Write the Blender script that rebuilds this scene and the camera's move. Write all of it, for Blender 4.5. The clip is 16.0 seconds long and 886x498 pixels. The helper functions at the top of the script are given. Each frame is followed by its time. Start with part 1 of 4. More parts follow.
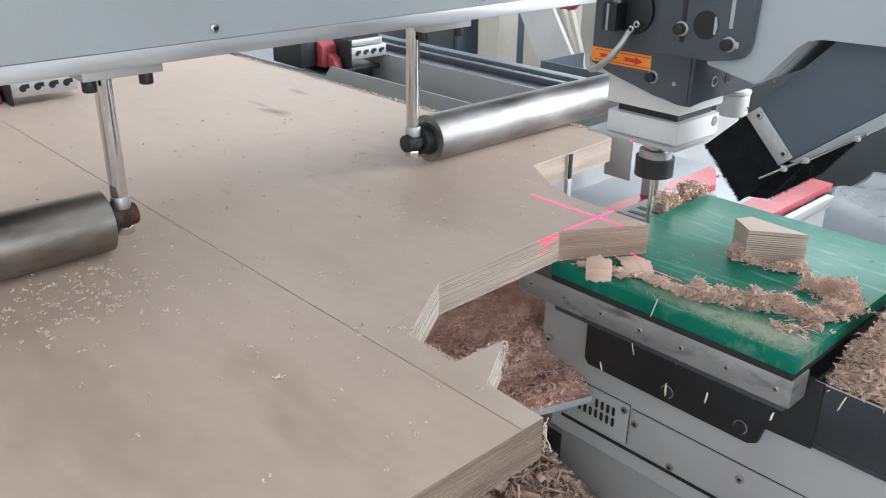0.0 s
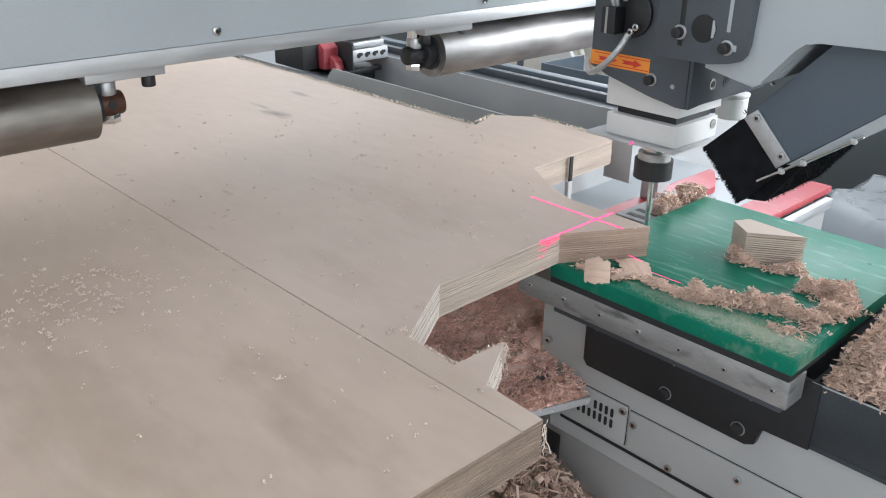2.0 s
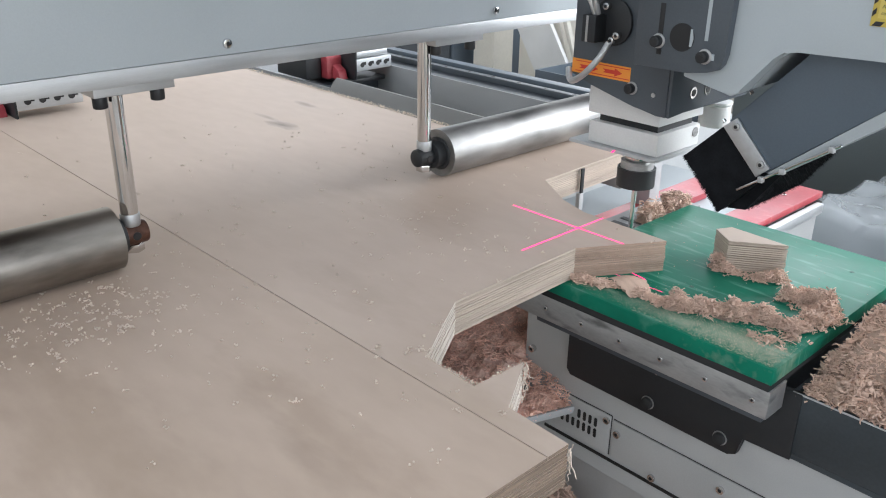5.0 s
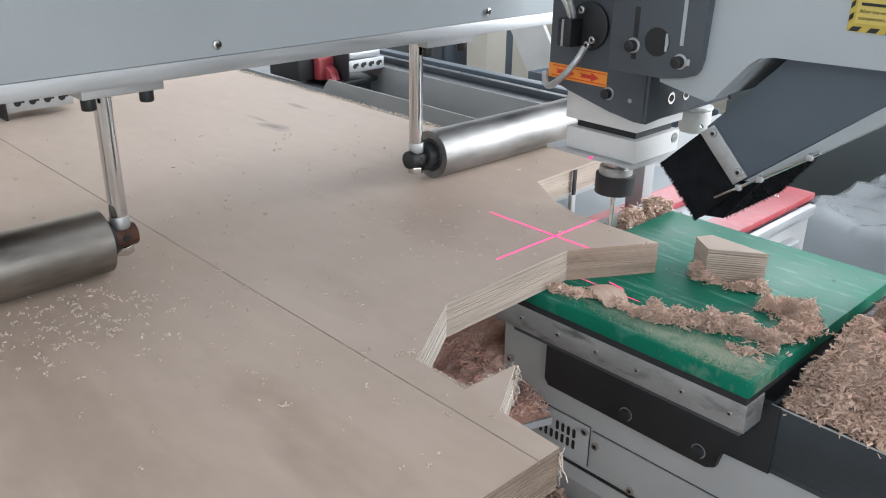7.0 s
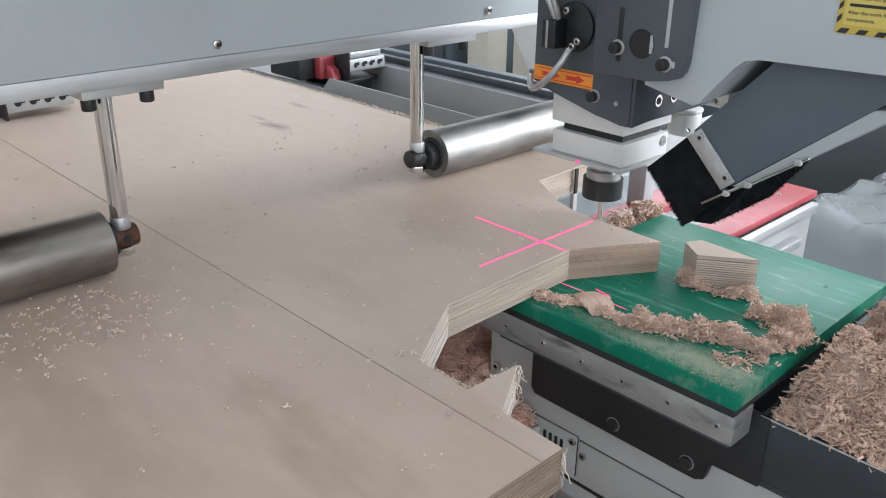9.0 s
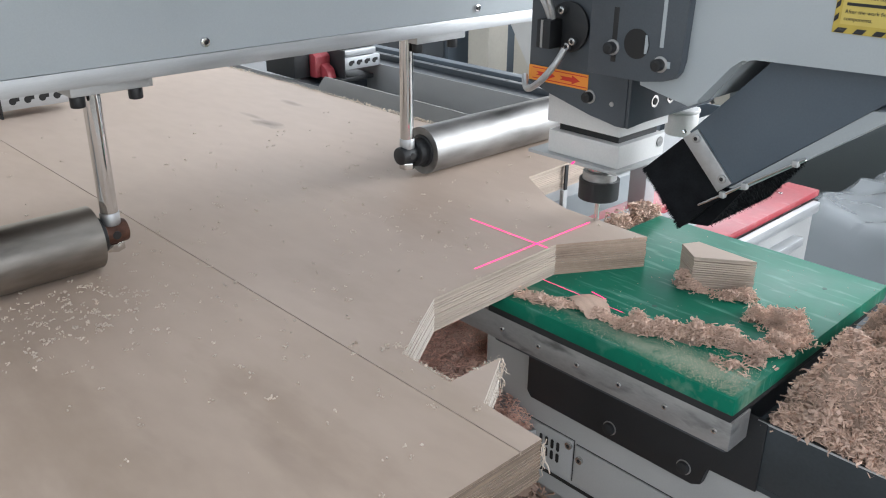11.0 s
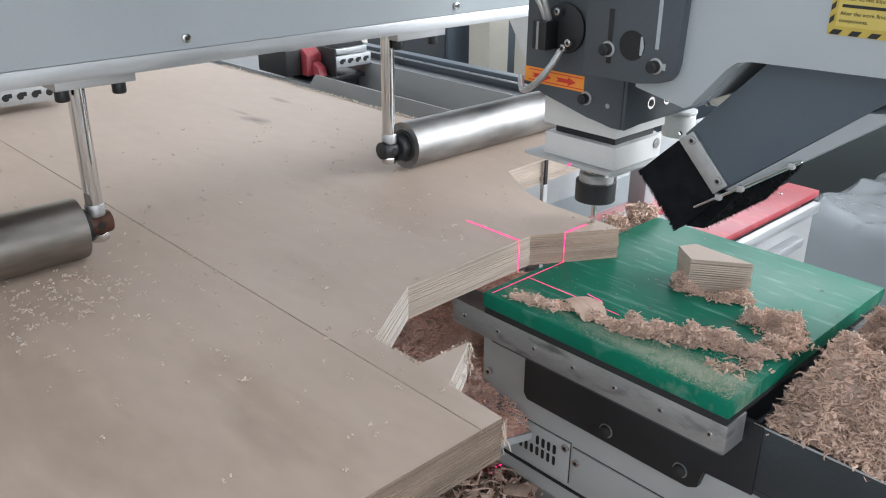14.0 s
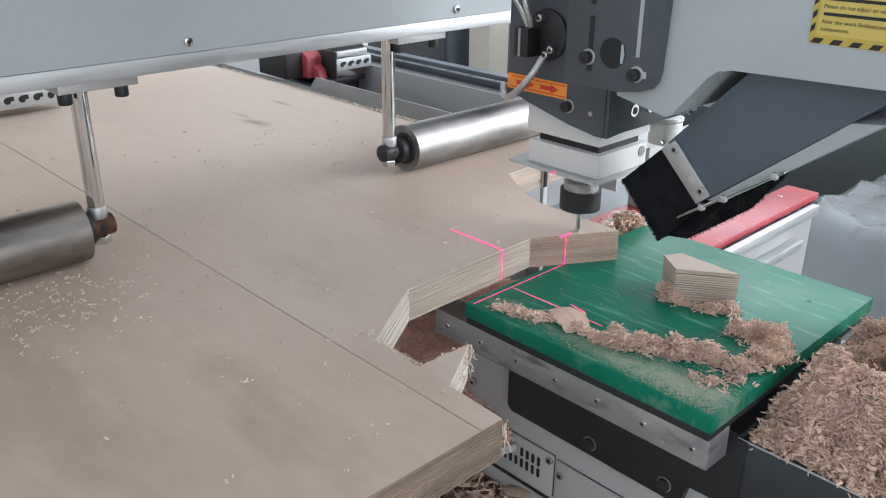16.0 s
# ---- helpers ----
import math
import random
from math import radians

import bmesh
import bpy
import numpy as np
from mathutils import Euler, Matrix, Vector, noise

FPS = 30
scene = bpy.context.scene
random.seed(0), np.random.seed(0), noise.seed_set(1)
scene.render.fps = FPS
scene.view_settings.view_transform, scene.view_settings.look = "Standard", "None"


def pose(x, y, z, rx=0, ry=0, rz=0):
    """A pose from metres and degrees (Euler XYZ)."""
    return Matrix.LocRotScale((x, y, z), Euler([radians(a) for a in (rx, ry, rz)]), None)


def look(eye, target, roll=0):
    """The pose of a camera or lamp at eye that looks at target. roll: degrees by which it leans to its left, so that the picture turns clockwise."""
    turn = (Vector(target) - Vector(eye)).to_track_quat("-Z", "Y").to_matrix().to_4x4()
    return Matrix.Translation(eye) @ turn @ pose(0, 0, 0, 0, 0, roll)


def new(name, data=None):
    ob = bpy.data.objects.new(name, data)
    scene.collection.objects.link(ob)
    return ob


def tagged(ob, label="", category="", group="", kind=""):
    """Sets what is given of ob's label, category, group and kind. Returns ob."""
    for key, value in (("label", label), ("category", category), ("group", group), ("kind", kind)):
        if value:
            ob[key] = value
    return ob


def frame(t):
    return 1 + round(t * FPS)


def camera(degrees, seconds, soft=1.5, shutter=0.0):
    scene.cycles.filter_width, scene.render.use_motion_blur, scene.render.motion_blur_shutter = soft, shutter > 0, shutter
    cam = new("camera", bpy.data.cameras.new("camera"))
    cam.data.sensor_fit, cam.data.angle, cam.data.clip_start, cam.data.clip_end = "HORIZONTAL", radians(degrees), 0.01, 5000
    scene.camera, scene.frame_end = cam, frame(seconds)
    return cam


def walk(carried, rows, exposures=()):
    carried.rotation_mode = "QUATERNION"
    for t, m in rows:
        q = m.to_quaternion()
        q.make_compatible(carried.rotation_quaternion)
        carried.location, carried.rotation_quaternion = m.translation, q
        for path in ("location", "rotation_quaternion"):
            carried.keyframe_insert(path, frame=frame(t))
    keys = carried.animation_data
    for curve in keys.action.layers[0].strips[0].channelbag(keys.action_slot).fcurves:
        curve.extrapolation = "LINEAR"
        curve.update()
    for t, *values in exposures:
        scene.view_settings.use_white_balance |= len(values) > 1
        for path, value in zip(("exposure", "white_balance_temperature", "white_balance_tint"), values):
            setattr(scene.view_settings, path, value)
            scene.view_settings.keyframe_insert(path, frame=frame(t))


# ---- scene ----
cam = camera(55.03, 16.0, 1.1)
walk(cam, [
    (0, look((-0.0174, -0.0048, 1.3962), (-1.3453, 1.2538, 0.5884), 0.727)),
    (0.5, look((-0.0160, -0.0060, 1.3966), (-1.3436, 1.2519, 0.5872), 0.762)),
    (1, look((-0.0136, -0.0056, 1.3980), (-1.3418, 1.2530, 0.5906), 0.794)),
    (1.5, look((-0.0138, -0.0060, 1.3977), (-1.3427, 1.2532, 0.5925), 0.835)),
    (2, look((-0.0110, -0.0068, 1.3987), (-1.3421, 1.2509, 0.5946), 0.814)),
    (2.5, look((-0.0077, -0.0071, 1.4006), (-1.3413, 1.2487, 0.5979), 0.737)),
    (3, look((-0.0084, -0.0063, 1.3996), (-1.3427, 1.2501, 0.5990), 0.697)),
    (3.5, look((-0.0068, -0.0072, 1.4005), (-1.3404, 1.2514, 0.6022), 0.715)),
    (4, look((-0.0035, -0.0071, 1.4008), (-1.3378, 1.2527, 0.6056), 0.735)),
    (6.5, look((0.0031, -0.0022, 1.4008), (-1.3201, 1.2749, 0.6145), 0.845)),
    (7, look((0.0000, -0.0000, 1.4000), (-1.3224, 1.2774, 0.6130), 0.851)),
    (7.5, look((-0.0010, 0.0010, 1.4007), (-1.3237, 1.2777, 0.6130), 0.793)),
    (8, look((-0.0019, 0.0020, 1.3997), (-1.3245, 1.2779, 0.6104), 0.751)),
    (8.5, look((-0.0023, 0.0019, 1.4006), (-1.3248, 1.2769, 0.6097), 0.720)),
    (9, look((-0.0037, 0.0024, 1.4003), (-1.3270, 1.2767, 0.6096), 0.666)),
    (11.5, look((-0.0067, 0.0094, 1.3996), (-1.3317, 1.2802, 0.6062), 0.487)),
    (12, look((-0.0063, 0.0095, 1.4006), (-1.3322, 1.2789, 0.6063), 0.506)),
    (12.5, look((-0.0048, 0.0094, 1.4000), (-1.3311, 1.2792, 0.6073), 0.512)),
    (13, look((-0.0046, 0.0098, 1.3998), (-1.3314, 1.2795, 0.6078), 0.488)),
    (13.5, look((-0.0042, 0.0098, 1.4006), (-1.3314, 1.2795, 0.6092), 0.468)),
    (14, look((-0.0045, 0.0097, 1.4005), (-1.3314, 1.2796, 0.6088), 0.481)),
    (14.5, look((-0.0037, 0.0092, 1.4017), (-1.3312, 1.2788, 0.6105), 0.408)),
    (15, look((-0.0033, 0.0090, 1.4018), (-1.3307, 1.2796, 0.6120), 0.474)),
    (15.5, look((-0.0028, 0.0073, 1.4029), (-1.3306, 1.2780, 0.6141), 0.516)),
    (16, look((-0.0018, 0.0050, 1.4036), (-1.3298, 1.2762, 0.6161), 0.475)),
], [(0, 0.13), (4, 0.12), (6.5, 0.02), (9, -0.01), (12.5, -0.03), (16, -0.05)])

# ---- world, daylight, exposure ----
world = bpy.data.worlds.new("daylight")
scene.world = world
world.use_nodes = True
wn = world.node_tree.nodes
sky = wn.new("ShaderNodeTexSky")
sky.sky_type = "NISHITA"
sky.sun_disc = False
sky.sun_elevation = radians(48)
sky.sun_rotation = radians(40)
world.node_tree.links.new(sky.outputs[0], wn["Background"].inputs[0])
wn["Background"].inputs[1].default_value = 0.12


def area(name, m, sx, sy, power, color):
    lamp = bpy.data.lights.new(name, "AREA")
    lamp.shape, lamp.size, lamp.size_y, lamp.energy, lamp.color = "RECTANGLE", sx, sy, power, color
    ob = new(name, lamp)
    ob.matrix_basis = m
    return ob


DAY = (0.905, 0.947, 1.0)
for sx in (-4.2, -1.4):
    area("skylight_lamp", pose(sx, 1.5, 5.38), 1.1, 9.0, 52, DAY)
area("window_lamp", look((2.0, 6.95, 3.1), (2.0, 0, 1.4)), 3.6, 3.4, 435, DAY)
area("window_lamp", look((3.95, 4.9, 3.1), (-3, 4.0, 1.4)), 3.6, 3.4, 435, DAY)
area("window_lamp", look((-3.0, 6.95, 2.9), (-3.0, 0, 1.2)), 4.0, 3.2, 240, DAY)
# Fill lamp at an assumed window, added to brighten the -Y faces.
area("window_lamp", look((-1.5, -3.95, 2.5), (-1.5, 2, 0.9)), 7.0, 2.6, 105, DAY)
# Added fill through an assumed opening, so light reaches the catch tray.
area("window_lamp", look((3.95, -0.6, 2.2), (-3, 0.6, 0.7)), 3.8, 2.4, 108, DAY)
# Added for sheen on the sheets; its west window is assumed.
area("window_lamp", look((-5.95, 4.9, 2.6), (0, 1.5, 0.9)), 3.8, 2.2, 70, DAY)

# ---- materials ----


def mat(name, color, rough=0.5, metal=0.0, vary=0.12, scale=6.0, fine=60.0, bump=0.1, stretch=(1, 1, 1), spec=0.5, random_vary=0.0, rough_vary=0.12, tint=None, scuff=None, stains=()):
    m = bpy.data.materials.new(name)
    m.use_nodes = True
    n, l = m.node_tree.nodes, m.node_tree.links
    bsdf = n["Principled BSDF"]
    tc = n.new("ShaderNodeTexCoord")
    mp = n.new("ShaderNodeMapping")
    mp.inputs["Scale"].default_value = stretch
    l.new(tc.outputs["Object"], mp.inputs["Vector"])
    big, small = n.new("ShaderNodeTexNoise"), n.new("ShaderNodeTexNoise")
    big.inputs["Scale"].default_value, big.inputs["Detail"].default_value = scale, 5
    small.inputs["Scale"].default_value, small.inputs["Detail"].default_value = fine, 4
    for k in (big, small):
        l.new(mp.outputs[0], k.inputs["Vector"])
    add = n.new("ShaderNodeMath")
    add.operation = "MULTIPLY_ADD"
    l.new(small.outputs["Fac"], add.inputs[0])
    add.inputs[1].default_value = 0.4
    l.new(big.outputs["Fac"], add.inputs[2])
    ramp = n.new("ShaderNodeValToRGB")
    ramp.color_ramp.elements[0].position, ramp.color_ramp.elements[1].position = 0.42, 0.98
    c = np.array(color)
    low = np.array(tint) if tint else c * (1 - 2 * vary)
    ramp.color_ramp.elements[0].color = (*low, 1)
    ramp.color_ramp.elements[1].color = (*np.minimum(c * (1 + vary), 0.95), 1)
    l.new(add.outputs[0], ramp.inputs[0])
    out = ramp.outputs[0]
    if random_vary:
        info = n.new("ShaderNodeObjectInfo")
        geo = n.new("ShaderNodeNewGeometry")
        sm = n.new("ShaderNodeMath")
        sm.operation = "ADD"
        l.new(info.outputs["Random"], sm.inputs[0])
        l.new(geo.outputs["Random Per Island"], sm.inputs[1])
        mr = n.new("ShaderNodeMapRange")
        mr.inputs["From Max"].default_value = 2.0
        mr.inputs["To Min"].default_value, mr.inputs["To Max"].default_value = 1 - random_vary, 1 + random_vary
        l.new(sm.outputs[0], mr.inputs["Value"])
        hsv = n.new("ShaderNodeHueSaturation")
        l.new(mr.outputs[0], hsv.inputs["Value"])
        l.new(out, hsv.inputs["Color"])
        out = hsv.outputs[0]
    if scuff:
        # fine pale scratches and rubbed patches
        mp2 = n.new("ShaderNodeMapping")
        mp2.inputs["Rotation"].default_value = (0, 0, 0.5)
        mp2.inputs["Scale"].default_value = scuff[1]
        l.new(tc.outputs["Object"], mp2.inputs["Vector"])
        sc = n.new("ShaderNodeTexNoise")
        sc.inputs["Scale"].default_value, sc.inputs["Detail"].default_value = scuff[2], 6
        l.new(mp2.outputs[0], sc.inputs["Vector"])
        sr = n.new("ShaderNodeMapRange")
        sr.inputs["From Min"].default_value, sr.inputs["From Max"].default_value = 0.56, 0.74
        sr.inputs["To Max"].default_value = scuff[3]
        l.new(sc.outputs["Fac"], sr.inputs["Value"])
        mx = n.new("ShaderNodeMix")
        mx.data_type = "RGBA"
        l.new(sr.outputs[0], mx.inputs["Factor"])
        l.new(out, mx.inputs["A"])
        mx.inputs["B"].default_value = (*scuff[0], 1)
        out = mx.outputs["Result"]
    for (sx, sy), (rx, ry), dark, amount in stains:
        # a smudge of its own shape
        ms = n.new("ShaderNodeMapping")
        ms.vector_type = "POINT"
        ms.inputs["Location"].default_value = (-sx / rx, -sy / ry, 0)
        ms.inputs["Scale"].default_value = (1 / rx, 1 / ry, 0)
        l.new(tc.outputs["Object"], ms.inputs["Vector"])
        ln = n.new("ShaderNodeVectorMath")
        ln.operation = "LENGTH"
        l.new(ms.outputs[0], ln.inputs[0])
        ad = n.new("ShaderNodeMath")
        ad.operation = "MULTIPLY_ADD"
        l.new(small.outputs["Fac"], ad.inputs[0])
        ad.inputs[1].default_value = 1.6
        l.new(ln.outputs["Value"], ad.inputs[2])
        sr = n.new("ShaderNodeMapRange")
        sr.inputs["From Min"].default_value, sr.inputs["From Max"].default_value = 1.0, 2.0
        sr.inputs["To Min"].default_value, sr.inputs["To Max"].default_value = amount, 0
        l.new(ad.outputs[0], sr.inputs["Value"])
        mx = n.new("ShaderNodeMix")
        mx.data_type = "RGBA"
        l.new(sr.outputs[0], mx.inputs["Factor"])
        l.new(out, mx.inputs["A"])
        mx.inputs["B"].default_value = (*dark, 1)
        out = mx.outputs["Result"]
    l.new(out, bsdf.inputs["Base Color"])
    mr = n.new("ShaderNodeMapRange")
    mr.inputs["To Min"].default_value, mr.inputs["To Max"].default_value = max(0.03, rough - rough_vary), min(1, rough + rough_vary)
    l.new(big.outputs["Fac"], mr.inputs["Value"])
    l.new(mr.outputs[0], bsdf.inputs["Roughness"])
    bsdf.inputs["Metallic"].default_value = metal
    bsdf.inputs["Specular IOR Level"].default_value = spec
    if bump:
        b = n.new("ShaderNodeBump")
        b.inputs["Strength"].default_value = bump
        b.inputs["Distance"].default_value = 0.002
        l.new(small.outputs["Fac"], b.inputs["Height"])
        l.new(b.outputs[0], bsdf.inputs["Normal"])
    return m


def glow(name, color, strength):
    m = bpy.data.materials.new(name)
    m.use_nodes = True
    b = m.node_tree.nodes["Principled BSDF"]
    b.inputs["Base Color"].default_value = (0.2 * color[0], 0.2 * color[1], 0.2 * color[2], 1)
    b.inputs["Emission Color"].default_value = (*color, 1)
    b.inputs["Emission Strength"].default_value = strength
    return m


PLY_ARGS = dict(vary=0.06, scale=1.3, fine=18, bump=0.05, stretch=(0.9, 2.0, 1), tint=(0.43, 0.335, 0.27), spec=0.5)
PLY = mat("plywood_face", (0.50, 0.40, 0.335), 0.6, random_vary=0.05, **PLY_ARGS)
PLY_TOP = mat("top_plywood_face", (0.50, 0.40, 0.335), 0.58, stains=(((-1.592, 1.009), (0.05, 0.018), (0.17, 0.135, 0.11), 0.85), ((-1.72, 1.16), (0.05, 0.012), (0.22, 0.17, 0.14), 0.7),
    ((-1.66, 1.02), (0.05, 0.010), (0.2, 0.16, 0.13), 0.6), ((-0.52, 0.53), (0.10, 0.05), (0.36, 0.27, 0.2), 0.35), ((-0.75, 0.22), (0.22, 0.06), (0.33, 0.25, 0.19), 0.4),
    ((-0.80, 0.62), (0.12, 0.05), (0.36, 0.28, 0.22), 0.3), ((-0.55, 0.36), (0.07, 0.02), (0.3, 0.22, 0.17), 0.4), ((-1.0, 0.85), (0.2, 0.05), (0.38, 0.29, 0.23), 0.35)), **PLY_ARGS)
PLY_BROWN = mat("browner_plywood_face", (0.478, 0.378, 0.31), 0.58, stains=(((-0.75, 0.22), (0.22, 0.06), (0.33, 0.245, 0.185), 0.5), ((-0.60, 0.40), (0.20, 0.03), (0.34, 0.25, 0.19), 0.5), ((-0.55, 0.36), (0.07, 0.02), (0.3, 0.22, 0.17), 0.4)), **dict(PLY_ARGS, vary=0.09, tint=(0.40, 0.307, 0.243)))
PLY_EDGE = mat("plywood_edge", (0.55, 0.455, 0.38), 0.8, vary=0.16, scale=5, fine=160, bump=0.3, stretch=(1, 1, 9), random_vary=0.2)
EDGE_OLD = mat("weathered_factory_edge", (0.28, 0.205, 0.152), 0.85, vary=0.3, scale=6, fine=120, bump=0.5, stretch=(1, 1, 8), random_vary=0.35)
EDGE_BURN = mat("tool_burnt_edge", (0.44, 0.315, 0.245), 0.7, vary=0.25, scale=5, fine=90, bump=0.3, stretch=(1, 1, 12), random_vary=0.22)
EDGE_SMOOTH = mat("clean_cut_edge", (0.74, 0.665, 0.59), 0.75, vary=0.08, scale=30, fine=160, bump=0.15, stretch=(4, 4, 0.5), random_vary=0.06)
FLAKE_TAN = mat("tan_veneer", (0.54, 0.385, 0.30), 0.8, vary=0.12, scale=20, fine=180, bump=0.3, stretch=(1, 6, 1))
FRAY = mat("pale_frayed_fibre", (0.82, 0.72, 0.61), 0.9, vary=0.1, scale=30, fine=300, bump=0.1, random_vary=0.1)
SPECK = mat("pale_wood_speck", (0.66, 0.565, 0.485), 0.85, vary=0.1, scale=30, fine=300, bump=0.1, random_vary=0.12)
CHIP = mat("wood_shaving", (0.67, 0.48, 0.385), 0.85, vary=0.16, scale=30, fine=300, bump=0.2, random_vary=0.22)
# Brighter and redder than CHIP and DUST: red light put into the colour.
LIT_TRAYCHIP = mat("red_lit_shaving", (0.93, 0.55, 0.455), 0.85, vary=0.2, scale=30, fine=300, bump=0.3, random_vary=0.28)
LIT_TRAYDUST = mat("red_lit_dust", (0.88, 0.56, 0.48), 0.95, vary=0.25, scale=25, fine=240, bump=1.0)
DUST = mat("wood_dust", (0.45, 0.33, 0.265), 0.95, vary=0.28, scale=25, fine=240, bump=1.0)
PAINT = mat("light_grey_paint", (0.375, 0.412, 0.435), 0.42, vary=0.05, scale=3, fine=500, bump=0.05)
PAINT2 = mat("pale_grey_paint", (0.43, 0.44, 0.445), 0.45, vary=0.08, scale=5, fine=500, bump=0.05)
DARK = mat("dark_grey_paint", (0.068, 0.08, 0.094), 0.42, vary=0.12, scale=5, fine=400, bump=0.08)
DUCT = mat("slate_grey_paint", (0.092, 0.118, 0.146), 0.45, vary=0.1, scale=4, fine=400, bump=0.05)
BLACK = mat("black_plastic", (0.015, 0.0165, 0.019), 0.5, vary=0.2, scale=12, fine=300, bump=0.05)
RUBBER = mat("black_rubber", (0.02, 0.02, 0.021), 0.75, vary=0.2, scale=20, fine=300, bump=0.2)
BRISTLE = mat("black_bristle", (0.010, 0.011, 0.013), 0.9, spec=0.1, vary=0.3, scale=40, fine=400, bump=0.2)
ALU = mat("brushed_aluminium", (0.55, 0.565, 0.58), 0.5, 1.0, vary=0.08, scale=8, fine=200, bump=0.06, stretch=(14, 1, 14))
STEEL = mat("rolled_steel", (0.37, 0.365, 0.36), 0.5, 1.0, vary=0.3, scale=16, fine=40, bump=0.35, stretch=(1, 0.35, 1), rough_vary=0.14)
STEEL_DARK = mat("worn_dark_steel", (0.34, 0.315, 0.29), 0.42, 1.0, vary=0.4, scale=14, fine=45, bump=0.35, stretch=(1, 0.3, 1), rough_vary=0.12)
FRAME = mat("mid_grey_paint", (0.31, 0.315, 0.315), 0.5, vary=0.1, scale=4, fine=300, bump=0.06)
CHROME = mat("chromed_rod", (0.68, 0.67, 0.66), 0.08, 1.0, vary=0.03, bump=0.0, rough_vary=0.04)
BAR = mat("milled_steel_bar", (0.46, 0.46, 0.46), 0.42, 0.75, vary=0.12, scale=14, fine=140, bump=0.1, stretch=(1, 3, 3), scuff=((0.12, 0.12, 0.12), (1, 1, 3), 16, 0.8))
RUST = mat("oiled_brown_steel", (0.11, 0.05, 0.034), 0.5, 0.5, vary=0.35, scale=60, fine=200, bump=0.3)
WHITE = mat("white_casting", (0.66, 0.66, 0.655), 0.4, vary=0.07, scale=8, fine=300, bump=0.04)
GREEN = mat("green_plastic_board", (0.007, 0.155, 0.097), 0.36, spec=0.1, vary=0.1, scale=9, fine=70, bump=0.08, rough_vary=0.16, scuff=((0.30, 0.52, 0.44), (1, 7, 1), 12, 0.36),
            stains=(((-0.44, 0.925), (0.10, 0.035), (0.42, 0.44, 0.34), 0.55), ((-0.56, 0.915), (0.09, 0.02), (0.36, 0.40, 0.31), 0.4), ((-0.70, 0.92), (0.06, 0.02), (0.42, 0.38, 0.29), 0.5)))
RED = mat("red_paint", (0.42, 0.06, 0.075), 0.38, vary=0.12, scale=10, fine=200, bump=0.1, scuff=((0.62, 0.35, 0.33), (1, 3, 1), 18, 0.25))
ORANGE = mat("orange_sticker", (0.85, 0.30, 0.045), 0.5, vary=0.03, bump=0)
REDINK = mat("red_print", (0.62, 0.04, 0.025), 0.5, vary=0.03, bump=0)
YELLOW = mat("yellow_sticker", (0.48, 0.36, 0.065), 0.5, vary=0.04, bump=0)
INK = mat("black_print", (0.012, 0.012, 0.013), 0.5, vary=0.03, bump=0)
CONCRETE = mat("concrete_floor", (0.30, 0.29, 0.28), 0.7, vary=0.2, scale=2, fine=60, bump=0.3)
WALL = mat("cream_wall", (0.66, 0.63, 0.56), 0.85, vary=0.06, scale=1.5, fine=80, bump=0.2)
ROOF = mat("roof_sheet", (0.55, 0.56, 0.57), 0.6, vary=0.06, scale=1, fine=40, bump=0.1)
# Dark grey-green paint, its base lightened to carry the haze in front.
COLLECTOR = mat("grey_green_paint_with_haze", (0.125, 0.145, 0.148), 0.6, vary=0.12, scale=2, fine=200, bump=0.05)
BIN = mat("dark_bin_paint", (0.04, 0.05, 0.058), 0.5, vary=0.2, scale=9, fine=200, bump=0.1)
LASER = glow("laser_red", (1.0, 0.022, 0.20), 3.0)
GLINT = glow("laser_glint", (1.0, 0.02, 0.15), 1.8)

# film of soft, half-clear plastic
FILM = bpy.data.materials.new("clear_plastic_film")
FILM.use_nodes = True
fb = FILM.node_tree.nodes["Principled BSDF"]
fb.inputs["Base Color"].default_value = (0.60, 0.64, 0.67, 1)
fb.inputs["Roughness"].default_value = 0.16
fb.inputs["Alpha"].default_value = 0.45

# ---- mesh helpers ----


def part(name, bm, material, parent=None, label="", smooth=True):
    me = bpy.data.meshes.new(name)
    bmesh.ops.recalc_face_normals(bm, faces=bm.faces[:])
    bm.to_mesh(me)
    bm.free()
    me.materials.append(material)
    if smooth:
        me.polygons.foreach_set("use_smooth", [True] * len(me.polygons))
        me.set_sharp_from_angle(angle=radians(35))
    ob = new(name, me)
    if parent:
        ob.parent = parent
    if label:
        ob["label"] = label
    return ob


def thing(name, label, category, group="", kind=""):
    return tagged(new(name), label, category, group, kind)


def prism(axis, poly, lo, hi, bev=0.0, bm=None):
    """A polygon in the plane across axis, drawn out from lo to hi. Its points are (x, y), (x, z) or (y, z)."""
    bm = bm or bmesh.new()
    put = {"z": lambda p, h: (p[0], p[1], h), "y": lambda p, h: (p[0], h, p[1]), "x": lambda p, h: (h, p[0], p[1])}[axis]
    a = [bm.verts.new(put(p, lo)) for p in poly]
    b = [bm.verts.new(put(p, hi)) for p in poly]
    faces = [bm.faces.new(a), bm.faces.new(b[::-1])]
    for i in range(len(poly)):
        j = (i + 1) % len(poly)
        faces.append(bm.faces.new((a[i], b[i], b[j], a[j])))
    if bev:
        edges = list({e for f in faces for e in f.edges})
        bmesh.ops.bevel(bm, geom=edges, offset=bev, segments=2, affect="EDGES", profile=0.6)
    return bm


